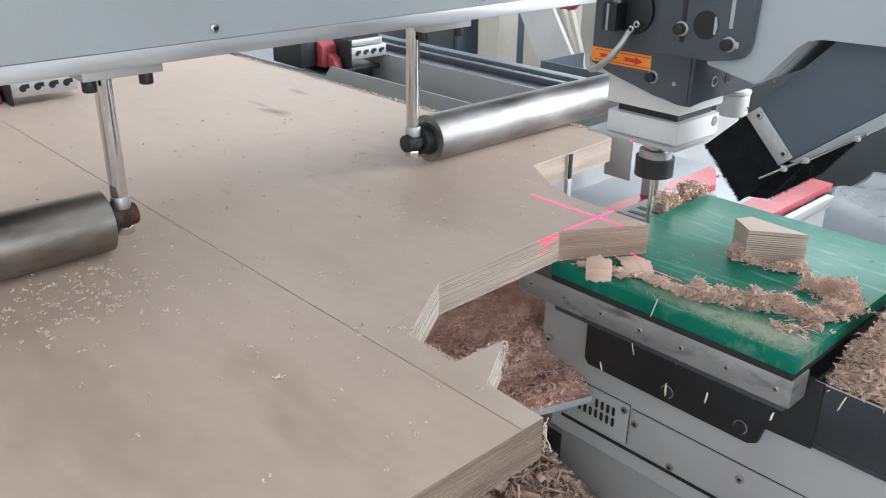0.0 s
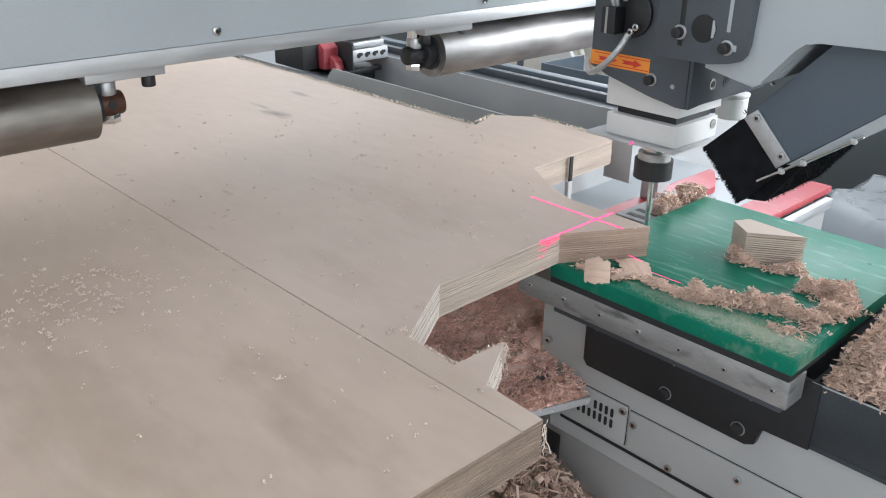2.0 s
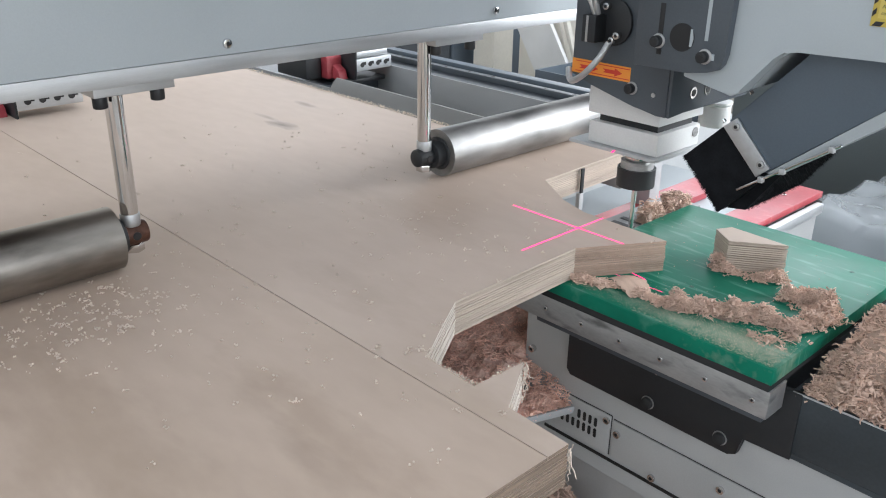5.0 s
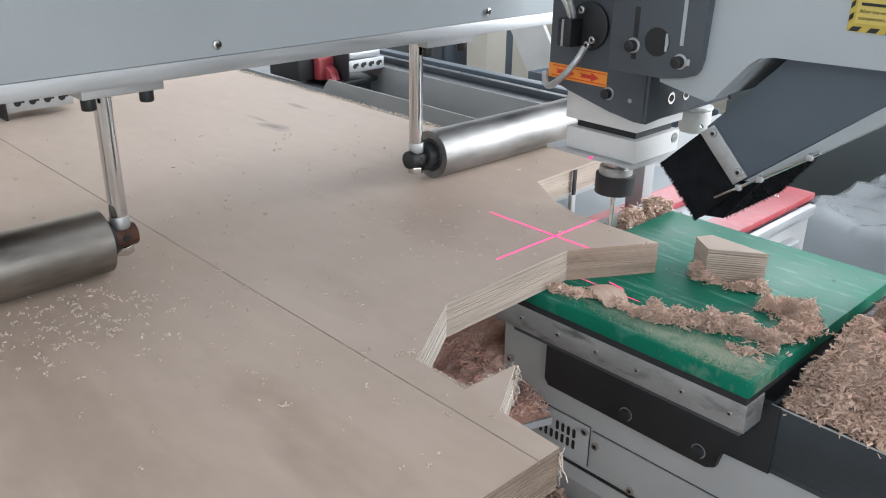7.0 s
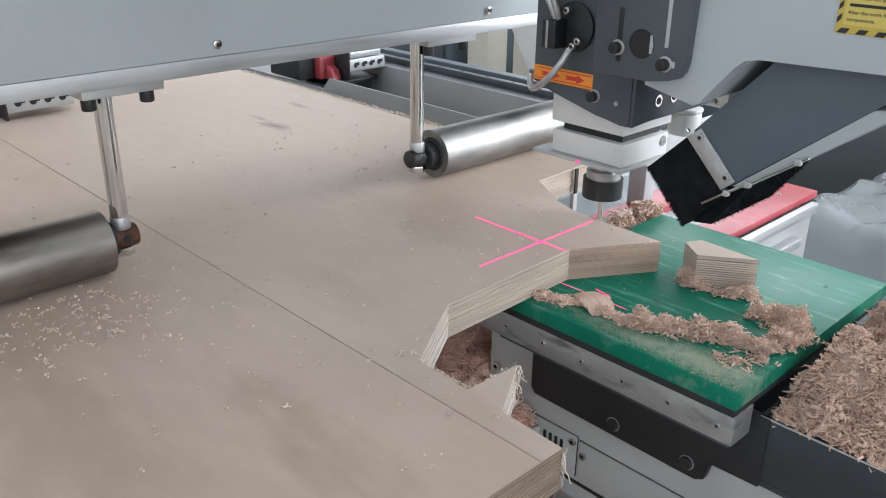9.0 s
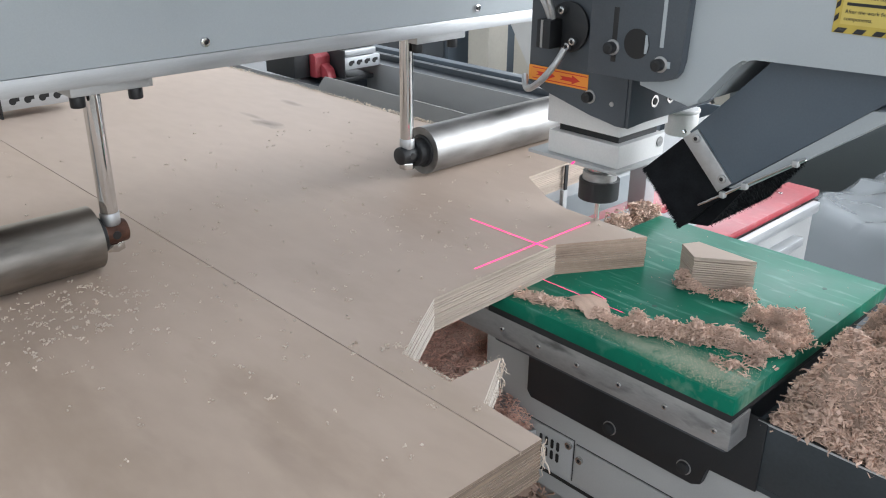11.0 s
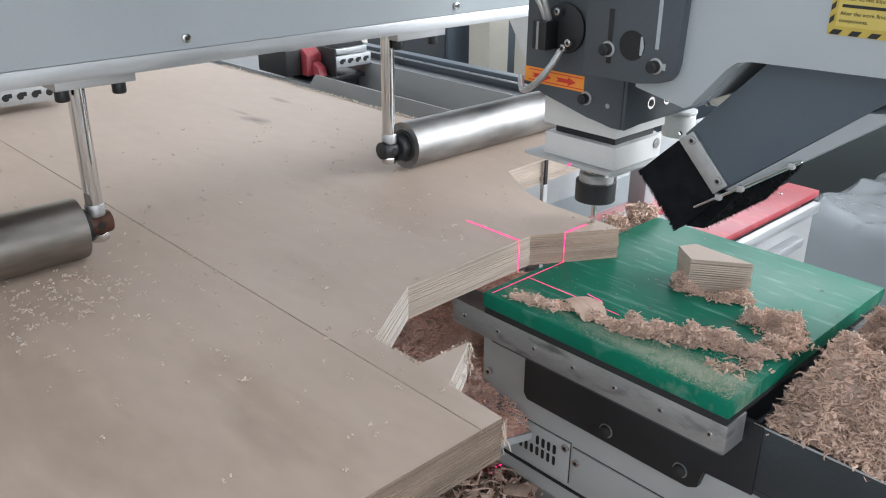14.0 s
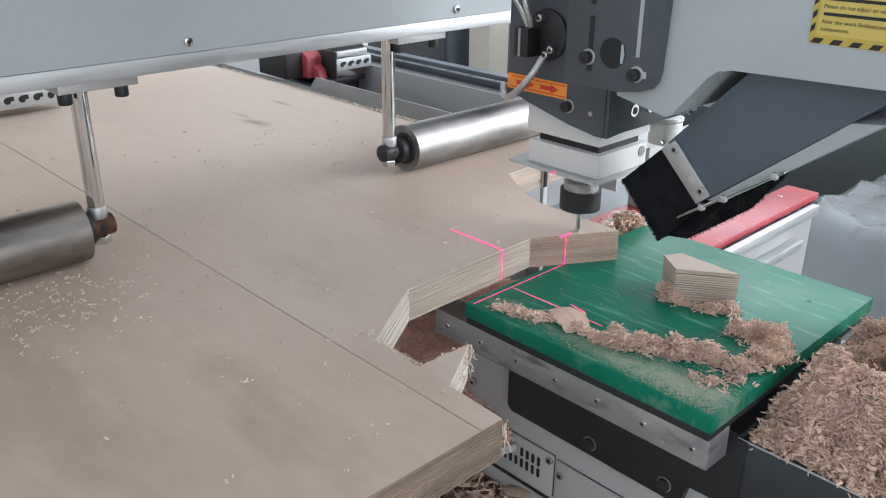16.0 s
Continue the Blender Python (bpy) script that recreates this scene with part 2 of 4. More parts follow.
def box(x0, x1, y0, y1, z0, z1, bev=0.0, bm=None):
    return prism("z", [(x0, y0), (x1, y0), (x1, y1), (x0, y1)], z0, z1, bev, bm)


def rod(p, q, r, seg=20, bev=0.0, bm=None, r2=None):
    bm = bm or bmesh.new()
    p, q = Vector(p), Vector(q)
    m = (q - p).to_track_quat("Z", "Y").to_matrix()
    ends = []
    for c, rr in ((p, r), (q, r if r2 is None else r2)):
        ends.append([bm.verts.new(c + m @ Vector((rr * math.cos(2 * math.pi * k / seg), rr * math.sin(2 * math.pi * k / seg), 0))) for k in range(seg)])
    lo, hi = bm.faces.new(ends[0][::-1]), bm.faces.new(ends[1])
    for k in range(seg):
        j = (k + 1) % seg
        bm.faces.new((ends[0][k], ends[0][j], ends[1][j], ends[1][k]))
    if bev:
        bmesh.ops.bevel(bm, geom=[*lo.edges, *hi.edges], offset=bev, segments=2, affect="EDGES", profile=0.5)
    return bm


def tube(points, r, seg=8, bm=None):
    """A bent hose or cable through points."""
    bm = bm or bmesh.new()
    pts = [Vector(p) for p in points]
    rings = []
    for i, c in enumerate(pts):
        d = (pts[min(i + 1, len(pts) - 1)] - pts[max(i - 1, 0)]).normalized()
        m = d.to_track_quat("Z", "Y").to_matrix()
        rings.append([bm.verts.new(c + m @ Vector((r * math.cos(2 * math.pi * k / seg), r * math.sin(2 * math.pi * k / seg), 0))) for k in range(seg)])
    for a, b in zip(rings, rings[1:]):
        for k in range(seg):
            j = (k + 1) % seg
            bm.faces.new((a[k], a[j], b[j], b[k]))
    bm.faces.new(rings[0][::-1]), bm.faces.new(rings[-1])
    return bm


def curve_points(ctrl, n=24):
    """Points on a smooth line through the control points."""
    c = [Vector(p) for p in ctrl]
    c = [2 * c[0] - c[1], *c, 2 * c[-1] - c[-2]]
    out = []
    for i in range(1, len(c) - 2):
        for k in range(n // (len(c) - 3)):
            t = k / (n // (len(c) - 3))
            p0, p1, p2, p3 = c[i - 1:i + 3]
            out.append(0.5 * (2 * p1 + (p2 - p0) * t + (2 * p0 - 5 * p1 + 4 * p2 - p3) * t * t + (3 * p1 - p0 - 3 * p2 + p3) * t ** 3))
    return [*out, c[-2]]


def ring_bolt(name, parent, at, axis, r=0.006, h=0.006, material=None):
    """A socket-head screw: a head with a recessed hexagon."""
    at, d = Vector(at), Vector(axis).normalized()
    bm = rod(at - d * 0.004, at + d * h, r, 16, r * 0.15)
    ob = part(name, bm, material or CHROME, parent)
    part("socket", rod(at + d * (h - 0.001), at + d * (h + 0.0004), r * 0.5, 6), INK, ob)
    return ob

# ---- the hall ----


def structure(name, bm, material, label, category):
    return tagged(part(name, bm, material), label, category, kind="structure")


X0, X1, Y0, Y1, H = -6.0, 4.0, -4.0, 7.0, 5.5
structure("floor", box(X0 - 0.2, X1 + 0.2, Y0 - 0.2, Y1 + 0.2, -0.15, 0), CONCRETE, "dusty grey concrete workshop floor", "floor")


def wall_with_window(name, axis, at, lo, hi, windows, z0, z1):
    bm = bmesh.new()
    spans = [lo, *[v for w in windows for v in w], hi]
    for a, b, c, d in [(lo, hi, 0, z0), (lo, hi, z1, H), *[(p, q, z0, z1) for p, q in zip(spans[::2], spans[1::2])]]:
        if axis == "y":
            box(a, b, at, at + 0.2, c, d, 0, bm)
        else:
            box(at, at + 0.2, a, b, c, d, 0, bm)
    return structure(name, bm, WALL, "cream plastered hall wall with a long window", "wall")


wall_with_window("wall_north", "y", Y1, X0 - 0.2, X1 + 0.2, ((-5.0, -1.0), (0.2, 3.8)), 1.4, 4.8)
# South, west and nearer east openings are assumed, cut for the fill lamps.
wall_with_window("wall_south", "y", Y0 - 0.2, X0 - 0.2, X1 + 0.2, ((-5.0, 2.0),), 1.2, 3.8)
wall_with_window("wall_east", "x", X1, Y0, Y1, ((-2.5, 1.3), (3.1, 6.7)), 1.0, 4.8)
wall_with_window("wall_west", "x", X0 - 0.2, Y0, Y1, ((3.0, 6.8),), 1.5, 3.7)
bm = bmesh.new()
edges = [X0 - 0.2, -4.75, -3.65, -1.95, -0.85, X1 + 0.2]
for a, b in zip(edges[::2], edges[1::2]):
    box(a, b, Y0 - 0.2, Y1 + 0.2, H, H + 0.15, 0, bm)
for a, b in zip(edges[1:-1:2], edges[2:-1:2]):
    box(a, b, Y0 - 0.2, -3.0, H, H + 0.15, 0, bm)
    box(a, b, 6.0, Y1 + 0.2, H, H + 0.15, 0, bm)
structure("ceiling", bm, ROOF, "pale sheet-metal roof with long skylights", "ceiling")

# pillar, partition and leaning boards behind the machine
structure("pillar", box(-3.02, -2.88, 3.06, 3.2, 0, H, 0.006), WALL, "pale square column behind the machine", "pillar")
structure("partition", box(-4.6, -0.4, 4.3, 4.4, 0, 1.35), WALL, "cream partition wall behind the machine", "wall")
cab = thing("control_cabinet", "slate-grey steel control cabinet beside a pale column", "cabinet")
part("body", box(-3.75, -3.10, 3.0, 3.5, 0, 1.5, 0.008), DUCT, cab)
part("door", box(-3.73, -3.12, 2.985, 2.998, 0.06, 1.46, 0.004), DARK, cab)
bd = thing("leaning_board", "large white-faced board leaning at a slant", "board", "leaning boards")
part("panel", prism("y", [(-2.72, 0.85), (-2.553, 0.60), (-2.40, 0.25), (-2.20, 0.25), (-2.345, 0.62), (-2.50, 0.85), (-2.56, 1.1), (-2.82, 1.1)], 3.0, 3.02, 0.001), WHITE, bd)
part("prop", box(-2.62, -2.3, 3.021, 3.2, 0, 0.3, 0.004), WHITE, bd)
for dx in (0.0, 0.045):
    sl = thing("leaning_strip", "narrow pale strip leaning beside the white board", "board", "leaning boards")
    part("strip", prism("y", [(-2.53 + dx, 0.84), (-2.512 + dx, 0.84), (-2.18 + dx, 0.0), (-2.198 + dx, 0.0)], 3.09, 3.115, 0.001), WALL, sl)
wheel = thing("red_handwheel", "red painted handwheel on a pale post", "handwheel")
part("rim", rod((-2.6, 3.24, 0.90), (-2.6, 3.2, 0.90), 0.085, 36, 0.012), RED, wheel)
part("post", box(-2.63, -2.57, 3.245, 3.3, 0, 0.9, 0.003), WALL, wheel)
trough = thing("steel_trough", "dark grey steel trough behind the feed rails", "trough")
part("front", box(-2.09, -1.3, 2.45, 2.458, 0.45, 0.762, 0.002), DUCT, trough)
part("end", box(-2.09, -2.082, 2.459, 2.7, 0.45, 0.762, 0.002), DUCT, trough)
part("support", box(-2.05, -1.35, 2.5, 2.65, 0, 0.45, 0.002), DARK, trough)

# ---- the fixed bed with its red rail covers ----
bed = thing("machine_bed", "light grey machine bed with red rail covers", "machine")
part("bed_frame", box(-1.20, -0.80, 1.42, 1.97, 0.12, 0.705, 0.006), PAINT, bed)
part("side_wall", box(-1.215, -1.195, 1.35, 2.30, 0.45, 0.79, 0.003), PAINT2, bed)
part("rail_cover", prism("z", [(-1.055, 1.40), (-0.972, 1.40), (-0.972, 1.80), (-1.0, 1.85), (-1.035, 1.905), (-1.055, 1.915)], 0.706, 0.722, 0.002), RED, bed, "glossy red painted rail cover")
part("rail_cover", box(-0.865, -0.785, 1.40, 2.02, 0.706, 0.722, 0.002), RED, bed, "glossy red painted rail cover")
part("rail_gap", box(-0.7845, -0.776, 1.36, 2.0, 0.69, 0.704), RUBBER, bed)
part("guide_rail", box(-0.7755, -0.758, 1.35, 1.97, 0.685, 0.710, 0.003), ALU, bed, "bright ground steel guide rail")
part("side_skirt", box(-0.799, -0.770, 1.40, 1.97, 0.30, 0.684, 0.003), FRAME, bed)
part("lower_rail", box(-0.769, -0.745, 1.35, 1.88, 0.625, 0.648, 0.003), ALU, bed)
part("hanging_plate", box(-1.062, -0.994, 1.466, 1.472, 0.80, 0.90, 0.001), PAINT2, bed)
part("plate_arm", box(-1.05, -1.005, 1.4725, 1.62, 0.87, 0.898, 0.002), PAINT2, bed)
part("plate_post", box(-1.05, -1.005, 1.60, 1.64, 0.7225, 0.8695, 0.002), PAINT2, bed)
for x, y in ((-1.01, 1.52), (-1.0, 1.86), (-0.835, 1.92)):
    ring_bolt("screw", bed, (x, y, 0.722), (0, 0, 1), 0.005, 0.003)
for x in (-1.15, -0.75):
    for y in (1.47, 2.25):
        part("foot", rod((x, y, 0), (x, y, 0.13), 0.04, 16, 0.004), DARK, bed)

# crumpled half-clear plastic film over a pallet behind the bed
pal = thing("covered_stack", "stack wrapped in crumpled clear plastic film", "wrapped stack")
part("stack_core", box(-1.0, -0.2, 2.25, 3.2, 0, 0.40, 0.01), BIN, pal)
bm = bmesh.new()
N = 44
grid = []
for i in range(N + 1):
    for j in range(N + 1):
        u, v = i / N * 2 - 1, j / N * 2 - 1
        x, y = -0.58 + 0.56 * u, 2.70 + 0.66 * v
        edge = max(abs(u), abs(v))
        z = 0.56 - 0.5 * max(0, edge - 0.62) / 0.38
        z += 0.11 * noise.noise(Vector((x * 3.1, y * 2.6, 1.7))) + 0.05 * abs(noise.noise(Vector((x * 5, y * 6, 4.2)))) + 0.008 * abs(noise.noise(Vector((x * 19, y * 17, 9))))
        grid.append(bm.verts.new((x + 0.03 * noise.noise(Vector((x * 8, y * 8, 2))), y, max(z, 0.02))))
for i in range(N):
    for j in range(N):
        a = i * (N + 1) + j
        bm.faces.new((grid[a], grid[a + 1], grid[a + N + 2], grid[a + N + 1]))
part("plastic_film", bm, FILM, pal, "crumpled clear plastic film")
hall_machine = thing("dust_collector", "large dark grey dust collector body", "dust collector")
part("body", box(-1.75, 0.6, 3.35, 4.2, 0.05, 1.34, 0.02), COLLECTOR, hall_machine)
part("base", box(-1.7, 0.55, 3.4, 4.18, 0, 0.06), BLACK, hall_machine)

FEED, CUT = [], []  # things that go with the feed carriage, and with the cutting unit

# ---- feed carriage: beam with press rollers ----
beam = thing("gantry_beam", "light grey painted gantry beam with two press rollers", "machine beam")
FEED.append(beam)
part("beam_body", box(-1.40, -1.027, -1.6, 2.3, 1.1873, 1.75, 0.001), PAINT, beam)
part("lip", box(-1.40, -1.0255, -1.6, 2.3, 1.1655, 1.187, 0.0015), ALU, beam, "bare aluminium lower lip")
for y in (-0.463, 0.054, 0.571, 1.088, 1.605):
    ring_bolt("screw", beam, (-1.027, y, 1.202), (1, 0, 0), 0.0065, 0.004)
for y0, y1 in ((0.40, 0.510), (0.985, 1.100)):
    pl = part("bracket_plate", box(-1.145, -1.065, y0, y1, 1.146, 1.165, 0.0015), ALU, beam)
    for y in (y0 + 0.012, y1 - 0.02):
        part("cap_nut", rod((-1.078, y, 1.146), (-1.078, y, 1.130), 0.0095, 16, 0.002), BLACK, pl)
part("under_rail", box(-1.32, -1.24, -1.5, 2.2, 1.145, 1.165, 0.002), BLACK, beam)


def press_roller(y0, y1, hubs, steel, hub_material, label):
    unit = part("press_roller", rod((-1.10, y0, 0.9442), (-1.10, y1, 0.9442), 0.0438, 64, 0.003), steel, beam, label)
    for y, s in hubs:
        part("rod", rod((-1.10, y, 0.958), (-1.10, y, 1.158), 0.0122, 28), CHROME, unit, "polished chrome guide rod")
        part("rod_collar", rod((-1.10, y, 0.956), (-1.10, y, 0.975), 0.0136, 24, 0.002), ALU, unit)
        part("hub", rod((-1.10, y - 0.0205 * s, 0.944), (-1.10, y + 0.022 * s, 0.944), 0.0165, 24, 0.004), hub_material, unit)
        part("hub_hole", rod((-1.0845, y, 0.944), (-1.083, y, 0.944), 0.006, 16), INK, unit)
        part("bearing", rod((-1.10, y + 0.014 * s, 0.944), (-1.10, y + 0.04 * s, 0.944), 0.0255, 28, 0.003), BLACK, unit)
        part("end_cap", rod((-1.10, y + 0.0335 * s, 0.944), (-1.10, y + 0.04 * s, 0.944), 0.0305, 36, 0.0015), BLACK, unit)
        part("hex_nut", rod((-1.10, y, 0.918), (-1.10, y, 0.93), 0.0145, 6, 0.001), CHROME, unit)
    return unit


ROLL1 = press_roller(-0.9, 0.412, ((0.4385, -1),), STEEL_DARK, RUST, "worn dark steel press roller")
ROLL2 = press_roller(1.027, 1.578, ((0.991, 1), (1.615, -1)), STEEL, BLACK, "bright turned steel press roller")

# ---- feed carriage: rails and grippers ----
frame_ob = thing("feed_frame", "light grey sheet-metal feed frame with black guide rail", "machine frame")
FEED.append(frame_ob)
part("trough_wall", prism("y", [(-2.9, 0.66), (-1.24, 0.66), (-1.24, 0.83), (-2.185, 0.83), (-2.2, 0.815), (-2.22, 0.79), (-2.9, 0.79)], 1.597, 1.602, 0.001), FRAME, frame_ob)
part("trough_wall", prism("y", [(-2.9, 0.66), (-1.24, 0.66), (-1.24, 0.83), (-2.31, 0.83), (-2.33, 0.80), (-2.9, 0.80)], 1.86, 1.865, 0.001), FRAME, frame_ob)
part("trough_floor", box(-2.9, -1.24, 1.40, 1.97, 0.65, 0.66), FRAME, frame_ob)
part("guide_bed", box(-2.9, -1.24, 1.90, 2.06, 0.75, 0.812, 0.003), DARK, frame_ob)
gr = part("guide_rail", box(-2.9, -1.24, 1.975, 2.0, 0.812, 0.832, 0.003), DARK, frame_ob, "dark ground guide rail")
for k in range(14):
    part("rail_screw", rod((-2.75 + k * 0.11, 1.9875, 0.831), (-2.75 + k * 0.11, 1.9875, 0.8325), 0.006, 12), INK, gr)
part("guide_bed", box(-2.9, -1.24, 2.02, 2.06, 0.812, 0.84, 0.003), DUCT, frame_ob)
part("bed_plate", box(-2.26, -1.28, -1.2, 1.24, 0.80, 0.8495, 0.002), FRAME, frame_ob)
part("support_post", box(-0.957, -0.948, 1.262, 1.274, 0.66, 0.849, 0.001), PAINT2, frame_ob)
part("post_bracket", box(-1.24, -0.957, 1.262, 1.274, 0.66, 0.70, 0.001), PAINT2, frame_ob)
part("cross_beam", box(-2.9, -2.3, -1.2, 2.0, 0.66, 0.78, 0.004), DARK, frame_ob)
for x in (-2.8, -1.3):
    for y in (-1.0, 1.7):
        part("leg", box(x, x + 0.05, y, y + 0.05, 0, 0.65, 0.003), DARK, frame_ob)


def gripper(y, up=0.0, dx=0.0):
    g = thing("gripper", "red and black gripper with notched aluminium jaw", "gripper", "sheet grippers")
    FEED.append(g)
    jaw = part("jaw", box(-2.30 + dx, -2.23 + dx, y, y + 0.15, 0.826 + up, 0.866 + up, 0.003), ALU, g)
    for k in range(4):
        part("notch", rod((-2.2299 + dx, y + 0.025 + k * 0.033, 0.846 + up), (-2.2285 + dx, y + 0.025 + k * 0.033, 0.846 + up), 0.008, 12), INK, jaw)
        part("notch", box(-2.2299 + dx, -2.2287 + dx, y + 0.024 + k * 0.033, y + 0.04 + k * 0.033, 0.845 + up, 0.855 + up), INK, jaw)
    part("jaw_top", box(-2.30 + dx, -2.238 + dx, y + 0.01, y + 0.14, 0.868 + up, 0.889 + up, 0.004), ALU, g)
    part("body", prism("y", [(-2.48 + dx, 0.815 + up), (-2.36 + dx, 0.815 + up), (-2.345 + dx, 0.80 + up), (-2.301 + dx, 0.80 + up), (-2.301 + dx, 0.868 + up), (-2.33 + dx, 0.888 + up), (-2.48 + dx, 0.888 + up)], y - 0.066, y - 0.006, 0.004), RED, g, "red painted gripper body")
    part("nose", prism("y", [(-2.302 + dx, 0.80 + up), (-2.26 + dx, 0.80 + up), (-2.272 + dx, 0.83 + up), (-2.302 + dx, 0.845 + up)], y - 0.045, y - 0.012, 0.003), RED, g)
    part("housing", box(-2.50 + dx, -2.33 + dx, y - 0.13, y - 0.068, 0.80 + up, 0.885 + up, 0.004), BLACK, g)
    part("top_bridge", prism("x", [(y + 0.004, 0.8895 + up), (y + 0.138, 0.8895 + up), (y + 0.125, 0.905 + up), (y + 0.015, 0.905 + up)], -2.295 + dx, -2.25 + dx, 0.001), BLACK, g)
    part("base", box(-2.5 + dx, -2.24 + dx, y - 0.03, y + 0.13, 0.784 + up, 0.799 + up, 0.003), BLACK, g)
    part("side_plate", box(-2.31 + dx, -2.226 + dx, y - 0.0055, y - 0.0005, 0.80 + up, 0.892 + up, 0.001), BLACK, g)
    part("cylinder", rod((-2.46 + dx, y + 0.1, 0.85 + up), (-2.31 + dx, y + 0.1, 0.85 + up), 0.022, 20, 0.003), BLACK, g)
    return g


gripper(1.713)
gripper(0.59, 0.090, 0.21)
gripper(-0.41, 0.090, 0.21)

# ---- the stack of plywood ----
OUT = [(-2.262, -0.95), (-0.410, -0.95), (-0.411, 0.558), (-0.4935, 0.5615), (-0.544, 0.642), (-0.5465, 0.564), (-0.626, 0.566), (-0.706, 0.690),
       (-0.7125, 0.948), (-0.637, 1.075), (-0.80, 1.079), (-0.86, 1.10), (-0.952, 1.158), (-0.964, 1.418), (-1.03, 1.440), (-1.11, 1.436), (-1.195, 1.440), (-1.268, 1.378), (-1.25, 1.325),
       (-1.236, 1.29), (-1.30, 1.282), (-1.45, 1.277), (-1.92, 1.284), (-2.262, 1.268)]


def two_faced(ob, material):
    ob.data.materials.append(material)
    for f in ob.data.polygons:
        f.material_index = 0 if abs(f.normal.z) > 0.7 else 1


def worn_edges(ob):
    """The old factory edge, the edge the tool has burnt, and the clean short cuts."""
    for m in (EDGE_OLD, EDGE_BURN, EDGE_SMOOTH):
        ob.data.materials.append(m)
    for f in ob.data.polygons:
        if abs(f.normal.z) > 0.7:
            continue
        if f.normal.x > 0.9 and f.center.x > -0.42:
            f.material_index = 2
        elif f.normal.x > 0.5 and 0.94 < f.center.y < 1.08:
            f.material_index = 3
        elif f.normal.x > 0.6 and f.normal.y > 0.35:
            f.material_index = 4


def layer(parent, poly, z0, z1, name="sheet", face=None):
    ob = part(name, prism("z", poly, z0, z1), face or PLY, parent, smooth=False)
    two_faced(ob, PLY_EDGE)
    return ob


stack = thing("plywood_stack", "stack of pale plywood sheets with angular cut-outs", "plywood stack")
FEED.append(stack)
LAYERS = 14
step = 0.05 / LAYERS
rnd = random.Random(4)
for k in range(LAYERS):
    jx, jy = rnd.uniform(-0.0006, 0.0006), rnd.uniform(-0.0006, 0.0006)
    poly = []
    for a, b in zip(OUT, OUT[1:] + OUT[:1]):
        n = max(1, int(math.hypot(b[0] - a[0], b[1] - a[1]) / 0.05)) if a[0] > -1.3 and a[1] > 0.3 else 1
        for i in range(n):
            t = i / n
            poly.append((a[0] + (b[0] - a[0]) * t + jx + rnd.uniform(-0.0005, 0.0005), a[1] + (b[1] - a[1]) * t + jy + rnd.uniform(-0.0005, 0.0005)))
    z0 = 0.85 + k * step
    if k < LAYERS - 1:
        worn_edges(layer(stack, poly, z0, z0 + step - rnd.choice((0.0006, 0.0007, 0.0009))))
    else:
        # the top sheet is joined from two pieces with a fine open joint
        s = 0.5275
        upper = [p for p in poly if p[1] > s]
        lower = [(-2.262, -0.95), (-0.41, -0.95), (-0.4105, s - 0.0011), (-2.262, s - 0.0011)]
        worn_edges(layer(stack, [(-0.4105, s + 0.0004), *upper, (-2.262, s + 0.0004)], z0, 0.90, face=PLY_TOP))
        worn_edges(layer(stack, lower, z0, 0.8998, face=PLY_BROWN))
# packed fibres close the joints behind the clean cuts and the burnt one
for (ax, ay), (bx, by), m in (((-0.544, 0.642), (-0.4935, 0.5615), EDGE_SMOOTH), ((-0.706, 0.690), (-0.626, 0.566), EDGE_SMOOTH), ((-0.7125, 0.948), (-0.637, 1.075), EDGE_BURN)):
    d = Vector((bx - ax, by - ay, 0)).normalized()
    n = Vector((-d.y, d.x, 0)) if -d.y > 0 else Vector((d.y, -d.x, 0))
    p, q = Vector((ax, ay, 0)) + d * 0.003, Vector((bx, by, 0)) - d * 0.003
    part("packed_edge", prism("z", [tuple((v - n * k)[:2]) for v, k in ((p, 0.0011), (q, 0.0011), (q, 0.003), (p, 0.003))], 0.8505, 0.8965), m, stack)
part("strap", box(-0.9525, -0.949, 1.2655, 1.274, 0.848, 0.899, 0.0005), BLACK, stack, "black strap on the cut edge")

# ---- cutting unit: base, table, arm, spindle, duct ----
unit = thing("cutting_unit", "grey cutting unit with spindle, green table and duct", "cutting machine")
CUT.append(unit)
base = part("base_panel", prism("y", [(-0.843, 0.735), (-0.843, 0.632), (-0.815, 0.61), (-0.812, 0.488), (-0.5, 0.488), (0.35, 0.488), (0.35, 0.74), (-0.33, 0.74)], 0.964, 0.98, 0.002), PAINT2, unit, "light grey base panel with vents")
part("base_body", box(-0.80, 0.35, 0.981, 1.40, 0.30, 0.735, 0.004), PAINT2, unit)
part("base_foot", box(-0.55, 0.35, 1.0, 1.35, 0.0, 0.30, 0.004), DARK, unit)
part("panel_rim", box(-0.788, 0.35, 0.9615, 0.9638, 0.519, 0.524), INK, base)
part("cover_gap", box(-0.7832, -0.6508, 0.9632, 0.9639, 0.5308, 0.6072), INK, base)
part("cover_gap", box(-0.6472, 0.201, 0.9632, 0.9639, 0.5308, 0.6032), INK, base)
part("access_cover", box(-0.782, -0.652, 0.9605, 0.9639, 0.532, 0.606, 0.001), PAINT2, base)
part("access_cover", box(-0.646, 0.2, 0.9605, 0.9639, 0.532, 0.602, 0.001), PAINT2, base)
